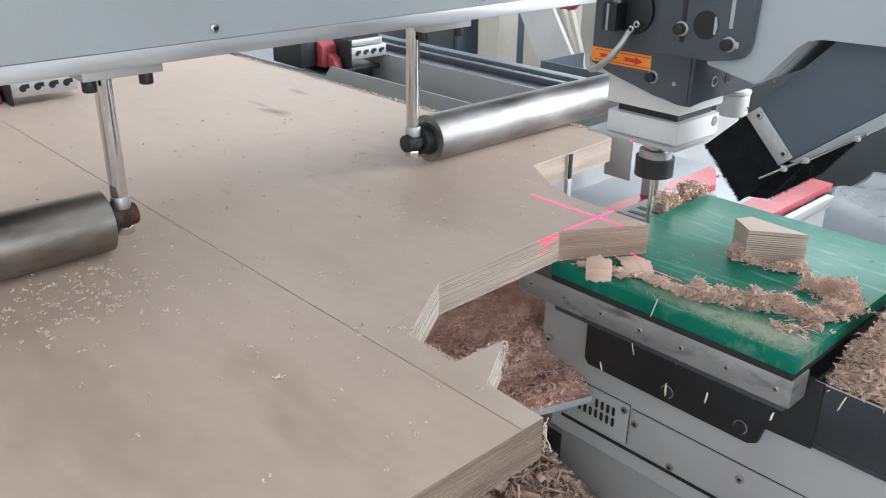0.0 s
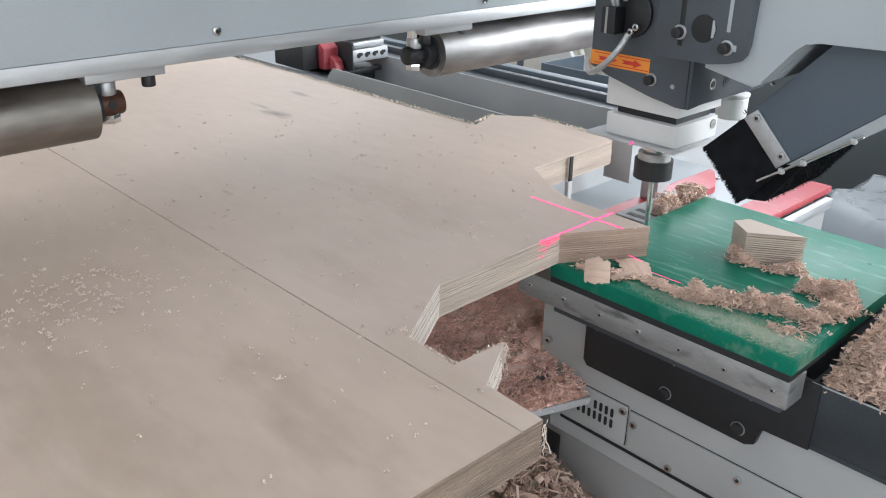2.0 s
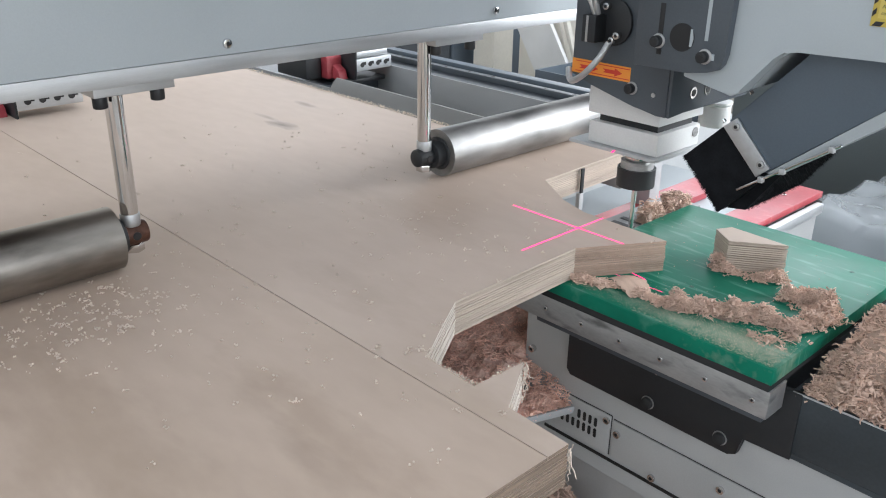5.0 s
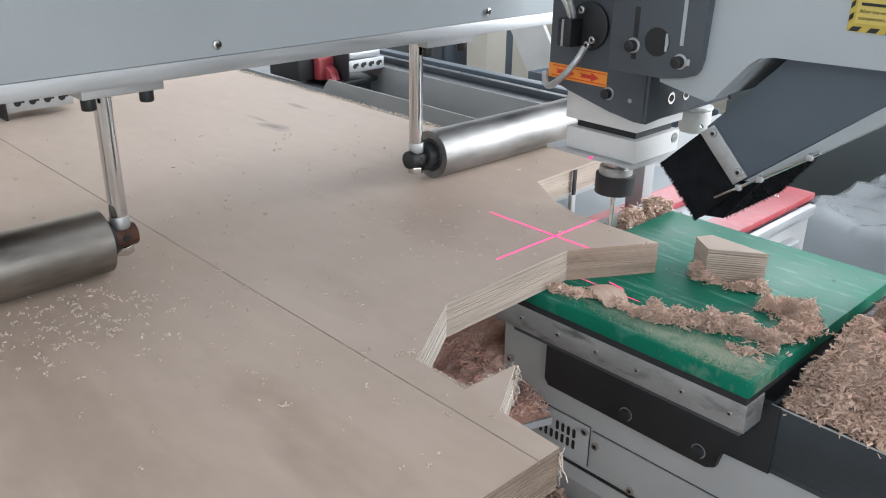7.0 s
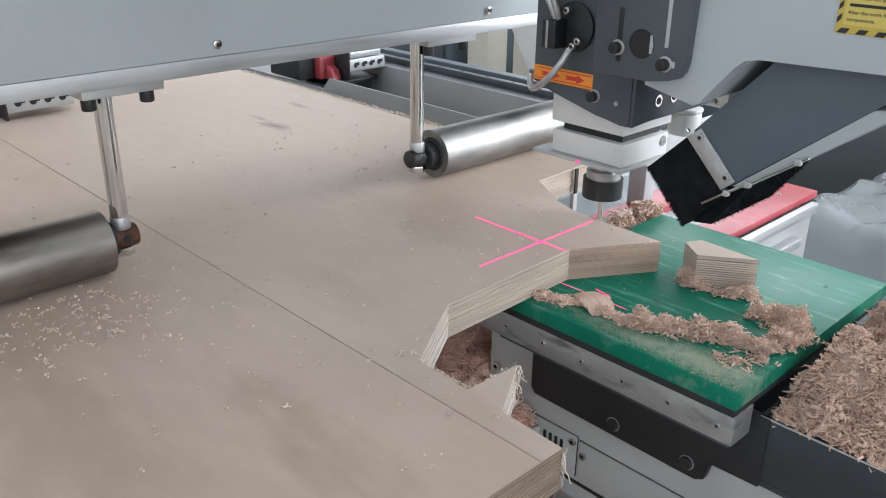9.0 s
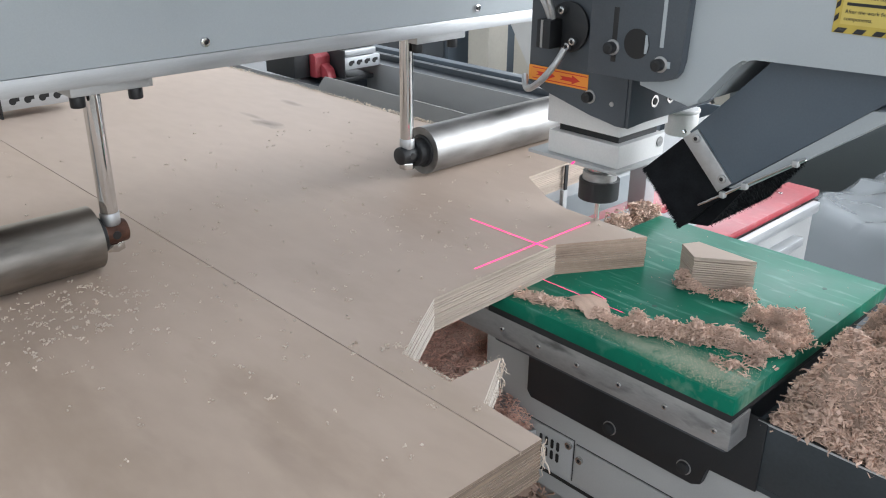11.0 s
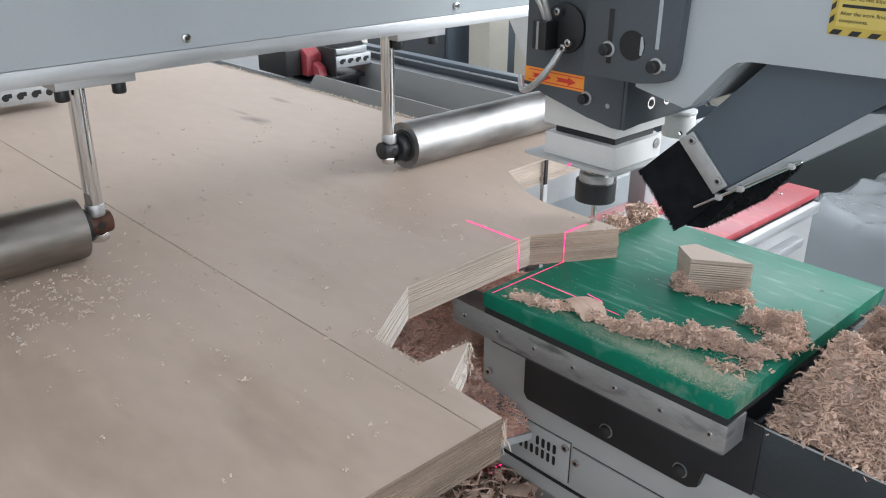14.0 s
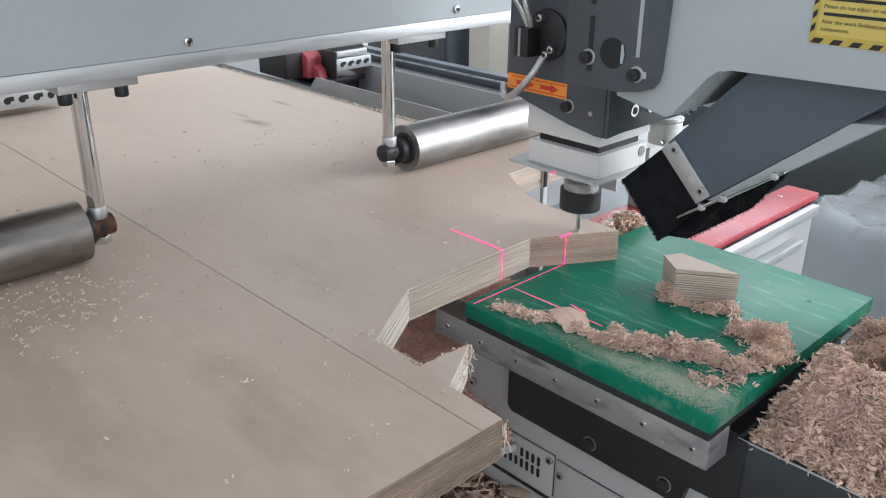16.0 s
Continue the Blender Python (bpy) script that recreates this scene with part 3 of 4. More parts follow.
for r, k0 in ((0, 0), (1, 5)):
    for k in range(k0, 9):
        x, z = -0.7755 + k * 0.0115, 0.5515 + r * 0.021
        part("vent_slot", prism("y", [(x, z + 0.002), (x + 0.002, z), (x + 0.004, z), (x + 0.006, z + 0.002), (x + 0.006, z + 0.015), (x + 0.004, z + 0.017), (x + 0.002, z + 0.017), (x, z + 0.015)], 0.9596, 0.9603), INK, base)
for x, z in ((-0.659, 0.596), (-0.637, 0.580), (-0.565, 0.535), (-0.45, 0.58), (-0.825, 0.66), (-0.795, 0.555)):
    ring_bolt("screw", base, (x, 0.9605, z), (0, -1, 0), 0.0065, 0.004)
blk = part("black_panel", prism("y", [(-0.743, 0.79), (-0.743, 0.662), (-0.735, 0.652), (-0.447, 0.650), (-0.434, 0.657), (-0.429, 0.688), (-0.36, 0.688), (-0.36, 0.79)], 0.952, 0.963, 0.0015), BLACK, unit)
for x in (-0.584, -0.461):
    part("pan_bolt", rod((x, 0.953, 0.671), (x, 0.946, 0.671), 0.0095, 20, 0.002), BLACK, blk)
    part("bolt_rim", rod((x, 0.9523, 0.671), (x, 0.9512, 0.671), 0.0112, 24), BAR, blk)
for x in (-0.72, -0.575, -0.45):
    part("bolt_hole", rod((x, 0.9525, 0.728), (x, 0.9515, 0.728), 0.004, 12), CHROME, blk)
bar = part("clamp_bar", box(-0.84, -0.376, 0.889, 0.935, 0.773, 0.8145, 0.002), BAR, unit, "scuffed milled steel bar")
for x in (-0.813, -0.744, -0.674, -0.605, -0.536, -0.466, -0.397):
    ring_bolt("screw", bar, (x, 0.889, 0.7945), (0, -1, 0), 0.004, 0.002)
part("table_support", box(-0.80, -0.40, 0.935, 1.32, 0.735, 0.8145, 0.003), DARK, unit)
part("rubber_mat", box(-0.772, -0.378, 0.887, 1.332, 0.815, 0.8265, 0.001), RUBBER, unit)
tab = part("table_board", box(-0.772, -0.375, 0.884, 1.336, 0.827, 0.85, 0.0018), GREEN, unit, "scuffed green plastic table board")
for x, y in ((-0.66, 0.93), (-0.435, 1.255), (-0.575, 1.02)):
    part("countersink", rod((x, y, 0.8495), (x, y, 0.8502), 0.0038, 14), mat("dark_green_hole", (0.01, 0.09, 0.06), 0.6, vary=0.05, bump=0) if x == -0.66 else bpy.data.materials["dark_green_hole"], tab)

side_plate = part("side_plate", box(-0.85, -0.7735, 1.16, 1.376, 0.826, 0.838, 0.001), FRAME, unit)
part("side_plate_bracket", box(-0.84, -0.8005, 1.17, 1.30, 0.76, 0.8258, 0.001), DARK, unit)
for y in (1.172, 1.20):
    part("slot", box(-0.835, -0.79, y, y + 0.012, 0.8383, 0.8389), INK, side_plate)

# catch tray under the sheets, and the collecting bin
tray = part("catch_tray", prism("z", [(-1.12, 0.80), (-0.785, 0.80), (-0.728, 0.96), (-0.728, 0.9635), (-0.8005, 0.9635), (-0.8005, 1.24), (-1.12, 1.24)], 0.575, 0.583, 0.001), PAINT2, unit)
part("tray_lip", prism("z", [(-0.785, 0.80), (-0.780, 0.80), (-0.724, 0.958), (-0.729, 0.958)], 0.5835, 0.592, 0.0008), PAINT2, tray)
binb = part("bin", prism("z", [(-0.375, 0.955), (0.30, 0.955), (0.30, 1.50), (-0.375, 1.50)], 0.690, 0.698), BIN, unit, "dark painted collecting bin")
for x0, x1, y0, y1 in ((-0.375, 0.30, 0.955, 0.961), (-0.375, 0.30, 1.494, 1.50), (-0.375, -0.369, 0.961, 1.494), (0.294, 0.30, 0.961, 1.494)):
    part("bin_wall", box(x0, x1, y0, y1, 0.698, 0.79, 0.0015), BIN, binb)

# Paler strip for the worn rim line and the bevel's highlight, as colour.
part("worn_rim", box(-0.374, 0.299, 0.9546, 0.9562, 0.7885, 0.7906), PAINT2, binb)

# arm plates
ARM = [(-0.597, 1.170), (-0.545, 1.160), (-0.527, 1.1555), (-0.515, 1.162), (-0.48, 1.211), (-0.468, 1.2205), (-0.45, 1.222), (-0.313, 1.226), (0.30, 1.24), (0.30, 1.95), (-0.60, 1.95)]
arm = part("arm_plate", prism("y", ARM, 0.960, 0.988, 0.002), PAINT, unit, "light grey arm plate of the cutting unit")
part("arm_plate", prism("y", ARM, 1.225, 1.25, 0.002), PAINT, unit)
part("arm_web", box(-0.2, 0.3, 0.9885, 1.2245, 1.30, 1.95), PAINT, unit)
part("column", box(0.05, 0.35, 1.10, 1.40, 0.7355, 1.95, 0.004), PAINT, unit)
part("arm_flange", prism("y", [(-0.514, 1.163), (-0.47, 1.2215), (-0.44, 1.2235), (-0.44, 1.229), (-0.475, 1.227), (-0.52, 1.166)], 0.9885, 1.2245), PAINT, unit)

# warning sticker on the arm
sign = part("warning_sticker", box(-0.374, -0.24, 0.9590, 0.9597, 1.262, 1.36), YELLOW, unit, "yellow warning sticker with striped border")
for k in range(7):
    x = -0.372 + k * 0.019
    part("stripe", prism("y", [(x, 1.2625), (x + 0.0095, 1.2625), (x + 0.0135, 1.2675), (x + 0.004, 1.2675)], 0.9584, 0.9588), INK, sign)
    z = 1.272 + k * 0.013
    part("stripe", prism("y", [(-0.3735, z), (-0.3695, z + 0.004), (-0.3695, z + 0.010), (-0.3735, z + 0.006)], 0.9584, 0.9588), INK, sign)
part("panel", box(-0.367, -0.25, 0.9584, 0.9588, 1.271, 1.356), mat("pale_yellow_print", (0.56, 0.44, 0.11), 0.5, vary=0.03, bump=0), sign)


def lettering(text, size, m, material, parent, name="lettering"):
    cu = bpy.data.curves.new(name, "FONT")
    cu.body, cu.size, cu.extrude = text, size, 0.0001
    tmp = bpy.data.objects.new(name, cu)
    me = bpy.data.meshes.new_from_object(tmp)
    bpy.data.objects.remove(tmp)
    me.materials.append(material)
    ob = new(name, me)
    ob.parent = parent
    ob.matrix_basis = m
    return ob


lettering("After the work finished,clean the", 0.0055, pose(-0.364, 0.9582, 1.282, 90, 0, 0), INK, sign)
lettering("components.", 0.0055, pose(-0.364, 0.9582, 1.275, 90, 0, 0), INK, sign)
lettering("Please do not adjust or move", 0.0055, pose(-0.364, 0.9582, 1.2965, 90, 0, 0), INK, sign)
part("text_bar", box(-0.363, -0.255, 0.9579, 0.9583, 1.2895, 1.2925), INK, sign)
part("text_bar", box(-0.363, -0.258, 0.9579, 0.9583, 1.304, 1.307), INK, sign)

# spindle bracket and front plate
brk = part("spindle_bracket", prism("y", [(-0.837, 1.128), (-0.80, 1.116), (-0.718, 1.096), (-0.703, 1.094), (-0.675, 1.089), (-0.661, 1.0885), (-0.661, 1.60), (-0.837, 1.60)], 1.03, 1.27, 0.002), DARK, unit, "dark grey spindle bracket")
pts = [(-0.669, 1.177), (-0.585, 1.178), (-0.556, 1.183), (-0.544, 1.187), (-0.5375, 1.195), (-0.535, 1.207), (-0.5325, 1.28), (-0.5325, 1.60), (-0.669, 1.60)]
bm = prism("y", pts, 0.947, 0.9595, 0.0012)
plate = part("front_plate", bm, DARK, unit, "dark grey slotted front plate")
part("plate_back", box(-0.669, -0.6606, 0.9597, 1.0299, 1.178, 1.60), DARK, plate)
part("bracket_cheek", prism("x", [(1.031, 1.089), (1.13, 1.096), (1.224, 1.099), (1.224, 1.60), (1.031, 1.60)], -0.6605, -0.655, 0.001), DARK, unit)
part("round_hole", rod((-0.598, 0.9472, 1.222), (-0.598, 0.9462, 1.222), 0.0180, 40), INK, plate)
part("hole_edge", prism("y", [(-0.5825, 1.212), (-0.5805, 1.222), (-0.583, 1.234), (-0.5855, 1.234), (-0.5855, 1.212)], 0.9452, 0.9460), PAINT, plate)
part("slot", box(-0.634, -0.627, 0.9463, 0.9471, 1.196, 1.262, 0.0003), INK, plate)
part("slot", box(-0.634, -0.627, 0.9463, 0.9471, 1.275, 1.35, 0.0003), INK, plate)
part("slot", box(-0.5655, -0.5605, 0.9463, 0.9471, 1.222, 1.33, 0.0003), PAINT, plate)
part("slot", box(-0.562, -0.549, 0.9463, 0.9471, 1.199, 1.207, 0.0003), PAINT, plate)


def washer_bolt(parent, at):
    x, y, z = at
    w = part("washer", rod((x, y, z), (x, y - 0.002, z), 0.0098, 24, 0.0005), BAR, parent)
    part("bolt_head", rod((x, y - 0.002, z), (x, y - 0.012, z), 0.0074, 20, 0.001), BLACK, w)
    part("socket", rod((x, y - 0.0115, z), (x, y - 0.0124, z), 0.0042, 6), INK, w)


for at in ((-0.632, 0.947, 1.2135), (-0.562, 0.947, 1.2025)):
    washer_bolt(plate, at)
washer_bolt(brk, (-0.722, 1.03, 1.123))
for y in (1.09, 1.13):
    part("hole_ring", rod((-0.6552, y, 1.119), (-0.6535, y, 1.119), 0.0088, 20), CHROME, unit)
    part("socket", rod((-0.6537, y, 1.119), (-0.6528, y, 1.119), 0.0052, 12), INK, unit)
part("set_screw", rod((-0.684, 1.03, 1.119), (-0.684, 1.0285, 1.119), 0.0035, 12), BAR, brk)

# direction sticker
st = part("arrow_sticker", box(-0.8365, -0.727, 1.0292, 1.0298, 1.1305, 1.1525), ORANGE, unit, "orange sticker with red arrows")
for x, d in ((-0.822, 1), (-0.777, 1)):
    part("arrow", prism("y", [(x, 1.1385), (x + 0.022, 1.1385), (x + 0.022, 1.1352), (x + 0.036, 1.1413), (x + 0.022, 1.1475), (x + 0.022, 1.1443), (x, 1.1443), (x + 0.005, 1.1413)], 1.0284, 1.0290), REDINK, st)
for z in (1.1335, 1.1487):
    part("border", box(-0.829, -0.7285, 1.0285, 1.0290, z, z + 0.0012), REDINK, st)

# sensor with its hoses
sen = part("sensor", box(-0.800, -0.775, 0.998, 1.0295, 1.185, 1.225, 0.003), BLACK, unit, "black sensor block with hoses")
part("sensor_disc", rod((-0.765, 1.0295, 1.215), (-0.765, 1.024, 1.215), 0.035, 32, 0.002), BLACK, sen)
part("sensor_rib", box(-0.792, -0.788, 0.9975, 0.9985, 1.186, 1.224), BAR, sen)
for x, z in ((-0.803, 1.205), (-0.757, 1.19), (-0.748, 1.198), (-0.77, 1.238)):
    ring_bolt("screw", sen, (x, 1.018, z), (0, -1, 0), 0.0055, 0.006)
HOSE = mat("braided_hose", (0.55, 0.56, 0.57), 0.35, 0.8, vary=0.15, scale=60, fine=500, bump=0.4)
part("hose", tube(curve_points([(-0.757, 1.01, 1.187), (-0.765, 1.0, 1.165), (-0.785, 0.995, 1.14), (-0.81, 1.0, 1.124), (-0.826, 1.01, 1.126), (-0.836, 1.02, 1.137)], 30), 0.0048, 10), HOSE, sen)
part("hose", tube(curve_points([(-0.786, 1.01, 1.226), (-0.792, 1.005, 1.245), (-0.806, 1.0, 1.27), (-0.83, 1.0, 1.33)], 18), 0.0042, 10), HOSE, sen)
part("hose", tube(curve_points([(-0.780, 1.01, 1.226), (-0.783, 1.003, 1.25), (-0.79, 1.0, 1.28), (-0.80, 1.0, 1.34)], 18), 0.0042, 10), HOSE, sen)

# spindle
spn = part("spindle_block", box(-0.822, -0.690, 1.066, 1.186, 1.0145, 1.0495, 0.002), WHITE, unit, "white spindle block")
part("spindle_neck", box(-0.81, -0.70, 1.078, 1.176, 1.0496, 1.062), BLACK, spn)
part("spindle_head", prism("y", [(-0.824, 1.063), (-0.690, 1.063), (-0.690, 1.085), (-0.715, 1.0925), (-0.80, 1.114), (-0.824, 1.122)], 1.064, 1.19, 0.001), WHITE, spn)
part("base_plate", box(-0.852, -0.684, 1.055, 1.17, 1.0085, 1.0140, 0.0008), PAINT2, spn)
part("side_bolt", rod((-0.6902, 1.172, 1.037), (-0.6888, 1.172, 1.037), 0.008, 18), BAR, spn)
part("laser_window", prism("y", [(-0.7655, 1.0085), (-0.763, 1.0085), (-0.7585, 1.0135), (-0.761, 1.0135)], 1.0535, 1.0552), LASER, spn, "glowing red laser window")
nut = part("collet_nut", rod((-0.759, 1.122, 0.9405), (-0.759, 1.122, 0.972), 0.0318, 40, 0.003), BLACK, unit)
part("nut_ring", rod((-0.759, 1.122, 0.972), (-0.759, 1.122, 0.984), 0.027, 40, 0.0015), BAR, nut)
part("spindle_nose", rod((-0.759, 1.122, 0.984), (-0.759, 1.122, 1.0085), 0.021, 32, 0.0015), CHROME, nut)
part("cutter", rod((-0.759, 1.122, 0.852), (-0.759, 1.122, 0.943), 0.0042, 14), CHROME, nut, "thin steel milling cutter")
part("white_cup", rod((-0.716, 1.275, 1.025), (-0.716, 1.275, 1.062), 0.026, 36, 0.004), WHITE, unit)
part("cup_lid", rod((-0.716, 1.275, 1.0622), (-0.716, 1.275, 1.068), 0.0275, 36, 0.003), WHITE, unit)

# extraction duct with brush
duct = part("duct", prism("y", [(-0.548, 1.112), (-0.487, 1.052), (-0.334, 1.179), (-0.05, 1.42), (-0.15, 1.60), (-0.455, 1.213)], 1.008, 1.19, 0.002), DUCT, unit, "slate-grey sheet-metal extraction duct")
part("clip_bar", prism("y", [(-0.5535, 1.1035), (-0.535, 1.1185), (-0.4795, 1.061), (-0.4965, 1.0455)], 1.0035, 1.0075, 0.0006), ALU, duct, "bare aluminium clamping strip")
for x, z in ((-0.534, 1.107), (-0.492, 1.064)):
    ring_bolt("screw", duct, (x, 1.0035, z), (0, -1, 0), 0.0055, 0.003, BAR)
# Lower edge of the duct catches light; the paler paint stands for that.
part("flange", prism("y", [(-0.484, 1.0535), (-0.466, 1.0555), (-0.395, 1.110), (-0.300, 1.183), (-0.334, 1.1785)], 1.007, 1.19, 0.0004), PAINT, duct)
part("clip_rail", tube([(-0.520, 1.004, 1.022), (-0.4915, 1.0045, 1.0425), (-0.395, 1.0045, 1.1120)], 0.0020, 8), CHROME, duct)
for x, z in ((-0.4885, 1.0455), (-0.4616, 1.0635), (-0.4045, 1.1055)):
    part("clip", box(x - 0.0035, x + 0.0035, 0.9995, 1.0075, z - 0.005, z + 0.003, 0.0010), ALU, duct)
for x, z in ((-0.556, 1.108), (-0.523, 1.152)):
    part("clip", rod((x, 1.012, z), (x - 0.003, 1.012, z + 0.003), 0.0026, 10), CHROME, duct)
brush = part("brush", prism("y", [(-0.556, 1.101), (-0.605, 1.052), (-0.541, 0.985), (-0.486, 1.047)], 1.006, 1.185), BRISTLE, unit, "black bristle brush at the duct mouth")
part("side_brush", prism("y", [(-0.539, 0.986), (-0.487, 1.046), (-0.466, 1.058), (-0.512, 0.990)], 1.022, 1.188), BRISTLE, brush)
verts, faces = [], []
rnd = random.Random(9)


def spike(p, d, w, ln):
    """A thin three-sided bristle."""
    p, d = Vector(p), Vector(d).normalized()
    s = d.orthogonal().normalized()
    t = d.cross(s)
    i = len(verts)
    verts.extend([p + s * w, p - s * w * 0.5 + t * w * 0.87, p - s * w * 0.5 - t * w * 0.87, p + d * ln])
    faces.extend([(i, i + 1, i + 3), (i + 1, i + 2, i + 3), (i + 2, i, i + 3)])


for k in range(1500):
    t = rnd.random()
    p = (-0.605 + 0.064 * t, 1.006 + rnd.random() * 0.179 * (rnd.random() < 0.6), 1.052 - 0.067 * t)
    spike(p, (-0.70 + rnd.uniform(-0.12, 0.12), rnd.uniform(-0.1, 0.1), -0.71 + rnd.uniform(-0.12, 0.12)), 0.0008, rnd.uniform(0.002, 0.009))
for k in range(1800):
    t = rnd.random()
    p = (-0.512 + 0.046 * t, 1.024 + rnd.random() * 0.163, 0.991 + 0.067 * t)
    spike(p, (0.5 + rnd.uniform(-0.2, 0.2), rnd.uniform(0.0, 0.5), -0.7), 0.0005, rnd.uniform(0.002, 0.007))
me = bpy.data.meshes.new("bristles")
me.from_pydata(verts, [], faces)
me.materials.append(BRISTLE)
br = tagged(new("bristles", me), kind="stuff")
br.parent = brush

# ---- the cut-off block on the table ----
off = thing("cut_off_block", "small stack of cut-off plywood on green table", "offcut")
CUT.append(off)
OFF = [(-0.611, 1.1399), (-0.5718, 1.1096), (-0.5003, 1.16), (-0.5978, 1.1659)]
rnd = random.Random(12)
for k in range(LAYERS):
    dx, dy = rnd.uniform(-0.0008, 0.0008), rnd.uniform(-0.0008, 0.0008)
    layer(off, [(x + dx, y + dy) for x, y in OFF], 0.8515 + k * step, 0.8515 + (k + 1) * step - 0.0009)

# ---- shavings and dust ----


def shavings(name, label, sampler, n, size, seed, material=None, parent=None, flat=0.5, crumbs=False, wide=0.2, bundle=1):
    """Many thin curled shavings in one object. sampler gives a place for each."""
    r = random.Random(seed)
    vs, fs = [], []
    for count in range(n):
        if count % bundle == 0:
            place, yaw0, pitch0, curl0 = sampler(r), r.uniform(0, 6.28), r.gauss(0, flat), r.uniform(-3.2, 3.2)
        p = place
        if bundle > 1:
            p = (place[0] + r.gauss(0, size * 0.3), place[1] + r.gauss(0, size * 0.3), place[2] + r.uniform(-0.1, 0.12) * size)
        ln, w = size * r.uniform(0.4, 1.5), size * r.choice((0.04, 0.05, 0.055, 0.065, 0.075, 0.09, wide))
        th = size * 0.032
        if crumbs:
            ln, w, th = size * r.uniform(0.5, 1.6), size * r.uniform(0.15, 0.4), size * r.uniform(0.08, 0.25)
        curl = r.choice((-1, 1)) * r.uniform(1.2, 4.6) if r.random() < 0.75 else r.uniform(-0.5, 0.5)
        roll = r.gauss(0, flat) if crumbs else r.gauss(0, 0.8)
        yaw, pitch = r.uniform(0, 6.28), r.gauss(0, flat)
        if bundle > 1:
            yaw, pitch, curl = yaw0 + r.gauss(0, 0.6), 0.5 * pitch0 + r.gauss(0, 0.14), curl0 * r.uniform(0.2, 1.2) + r.gauss(0, 0.9)
        m = Euler((roll, pitch, yaw)).to_matrix()
        twist = r.uniform(-1.0, 1.0)
        i = len(vs)
        x, z = -0.5 * ln, 0.0
        ang = -curl / 2
        for k in range(4):
            c, s = math.cos(twist * (k / 3 - 0.5)), math.sin(twist * (k / 3 - 0.5))
            for a, b in ((-w, -th), (w, -th), (w, th), (-w, th)):
                q = m @ Vector((x, a * c - b * s, z + a * s + b * c))
                vs.append((p[0] + q.x, p[1] + q.y, p[2] + q.z))
            x += math.cos(ang) * ln / 3
            z += math.sin(ang) * ln / 3
            ang += curl / 2
        for k in range(3):
            a = i + 4 * k
            for e in range(4):
                g = (e + 1) % 4
                fs.append((a + e, a + g, a + 4 + g, a + 4 + e))
        fs.extend([(i, i + 3, i + 2, i + 1), (i + 12, i + 13, i + 14, i + 15)])
    me = bpy.data.meshes.new(name)
    me.from_pydata(vs, [], fs)
    me.materials.append(material or CHIP)
    ob = new(name, me)
    if parent:
        ob.parent = parent
        return tagged(ob, label, kind="stuff")
    return tagged(ob, label, "wood shavings", kind="stuff")


def mound(height, x0, x1, y0, y1, z, nx, ny, parent, label="", rough=1.0, material=None):
    """A heap of dust: a closed sheet of uneven height over its support."""
    bm = bmesh.new()
    top = []
    for i in range(nx + 1):
        for j in range(ny + 1):
            x, y = x0 + (x1 - x0) * i / nx, y0 + (y1 - y0) * j / ny
            h = height(x, y)
            if 0 < i < nx and 0 < j < ny:
                e = min(max(h, 0), 0.03)
                h += rough * 0.7 * e * noise.noise(Vector((x * 45, y * 45, 3))) + rough * 0.45 * e * noise.noise(Vector((x * 140, y * 140, 5)))
            top.append(bm.verts.new((x, y, z + max(h, -0.001))))
    for i in range(nx):
        for j in range(ny):
            a = i * (ny + 1) + j
            bm.faces.new((top[a], top[a + ny + 1], top[a + ny + 2], top[a + 1]))
    return part("dust_heap", bm, material or DUST, parent, label)


def ridge_height(path, w, h):
    segs = list(zip(path, path[1:]))

    def f(x, y):
        best = 9
        for a, b in segs:
            dx, dy = b[0] - a[0], b[1] - a[1]
            t = max(0, min(1, ((x - a[0]) * dx + (y - a[1]) * dy) / (dx * dx + dy * dy)))
            best = min(best, math.hypot(x - a[0] - t * dx, y - a[1] - t * dy))
        k = max(0.12, 1 + 1.9 * noise.noise(Vector((x * 30, y * 30, 11))) + 0.8 * noise.noise(Vector((x * 75, y * 75, 6))))
        return h * k * math.exp(-(best / (w * (0.55 + 0.45 * k))) ** 2) - 0.002
    return f


def ridge_sampler(path, w, h):
    f = ridge_height(path, w, h)
    cum = [0]
    for a, b in zip(path, path[1:]):
        cum.append(cum[-1] + math.hypot(b[0] - a[0], b[1] - a[1]))

    def s(r):
        for _ in range(4):
            d = r.uniform(0, cum[-1])
            k = max(i for i in range(len(cum) - 1) if cum[i] <= d)
            t = (d - cum[k]) / (cum[k + 1] - cum[k])
            x = path[k][0] + (path[k + 1][0] - path[k][0]) * t + r.gauss(0, w * 0.8)
            y = path[k][1] + (path[k + 1][1] - path[k][1]) * t + r.gauss(0, w * 0.8)
            if f(x, y) > h * r.uniform(-0.1, 0.6):
                break
        return x, y, 0.8515 + max(0, f(x, y)) * r.uniform(0.35, 0.9)
    return s


tablechips = thing("table_shavings", "ridge of wood shavings lying on the green table", "wood shavings", kind="stuff")
CUT.append(tablechips)
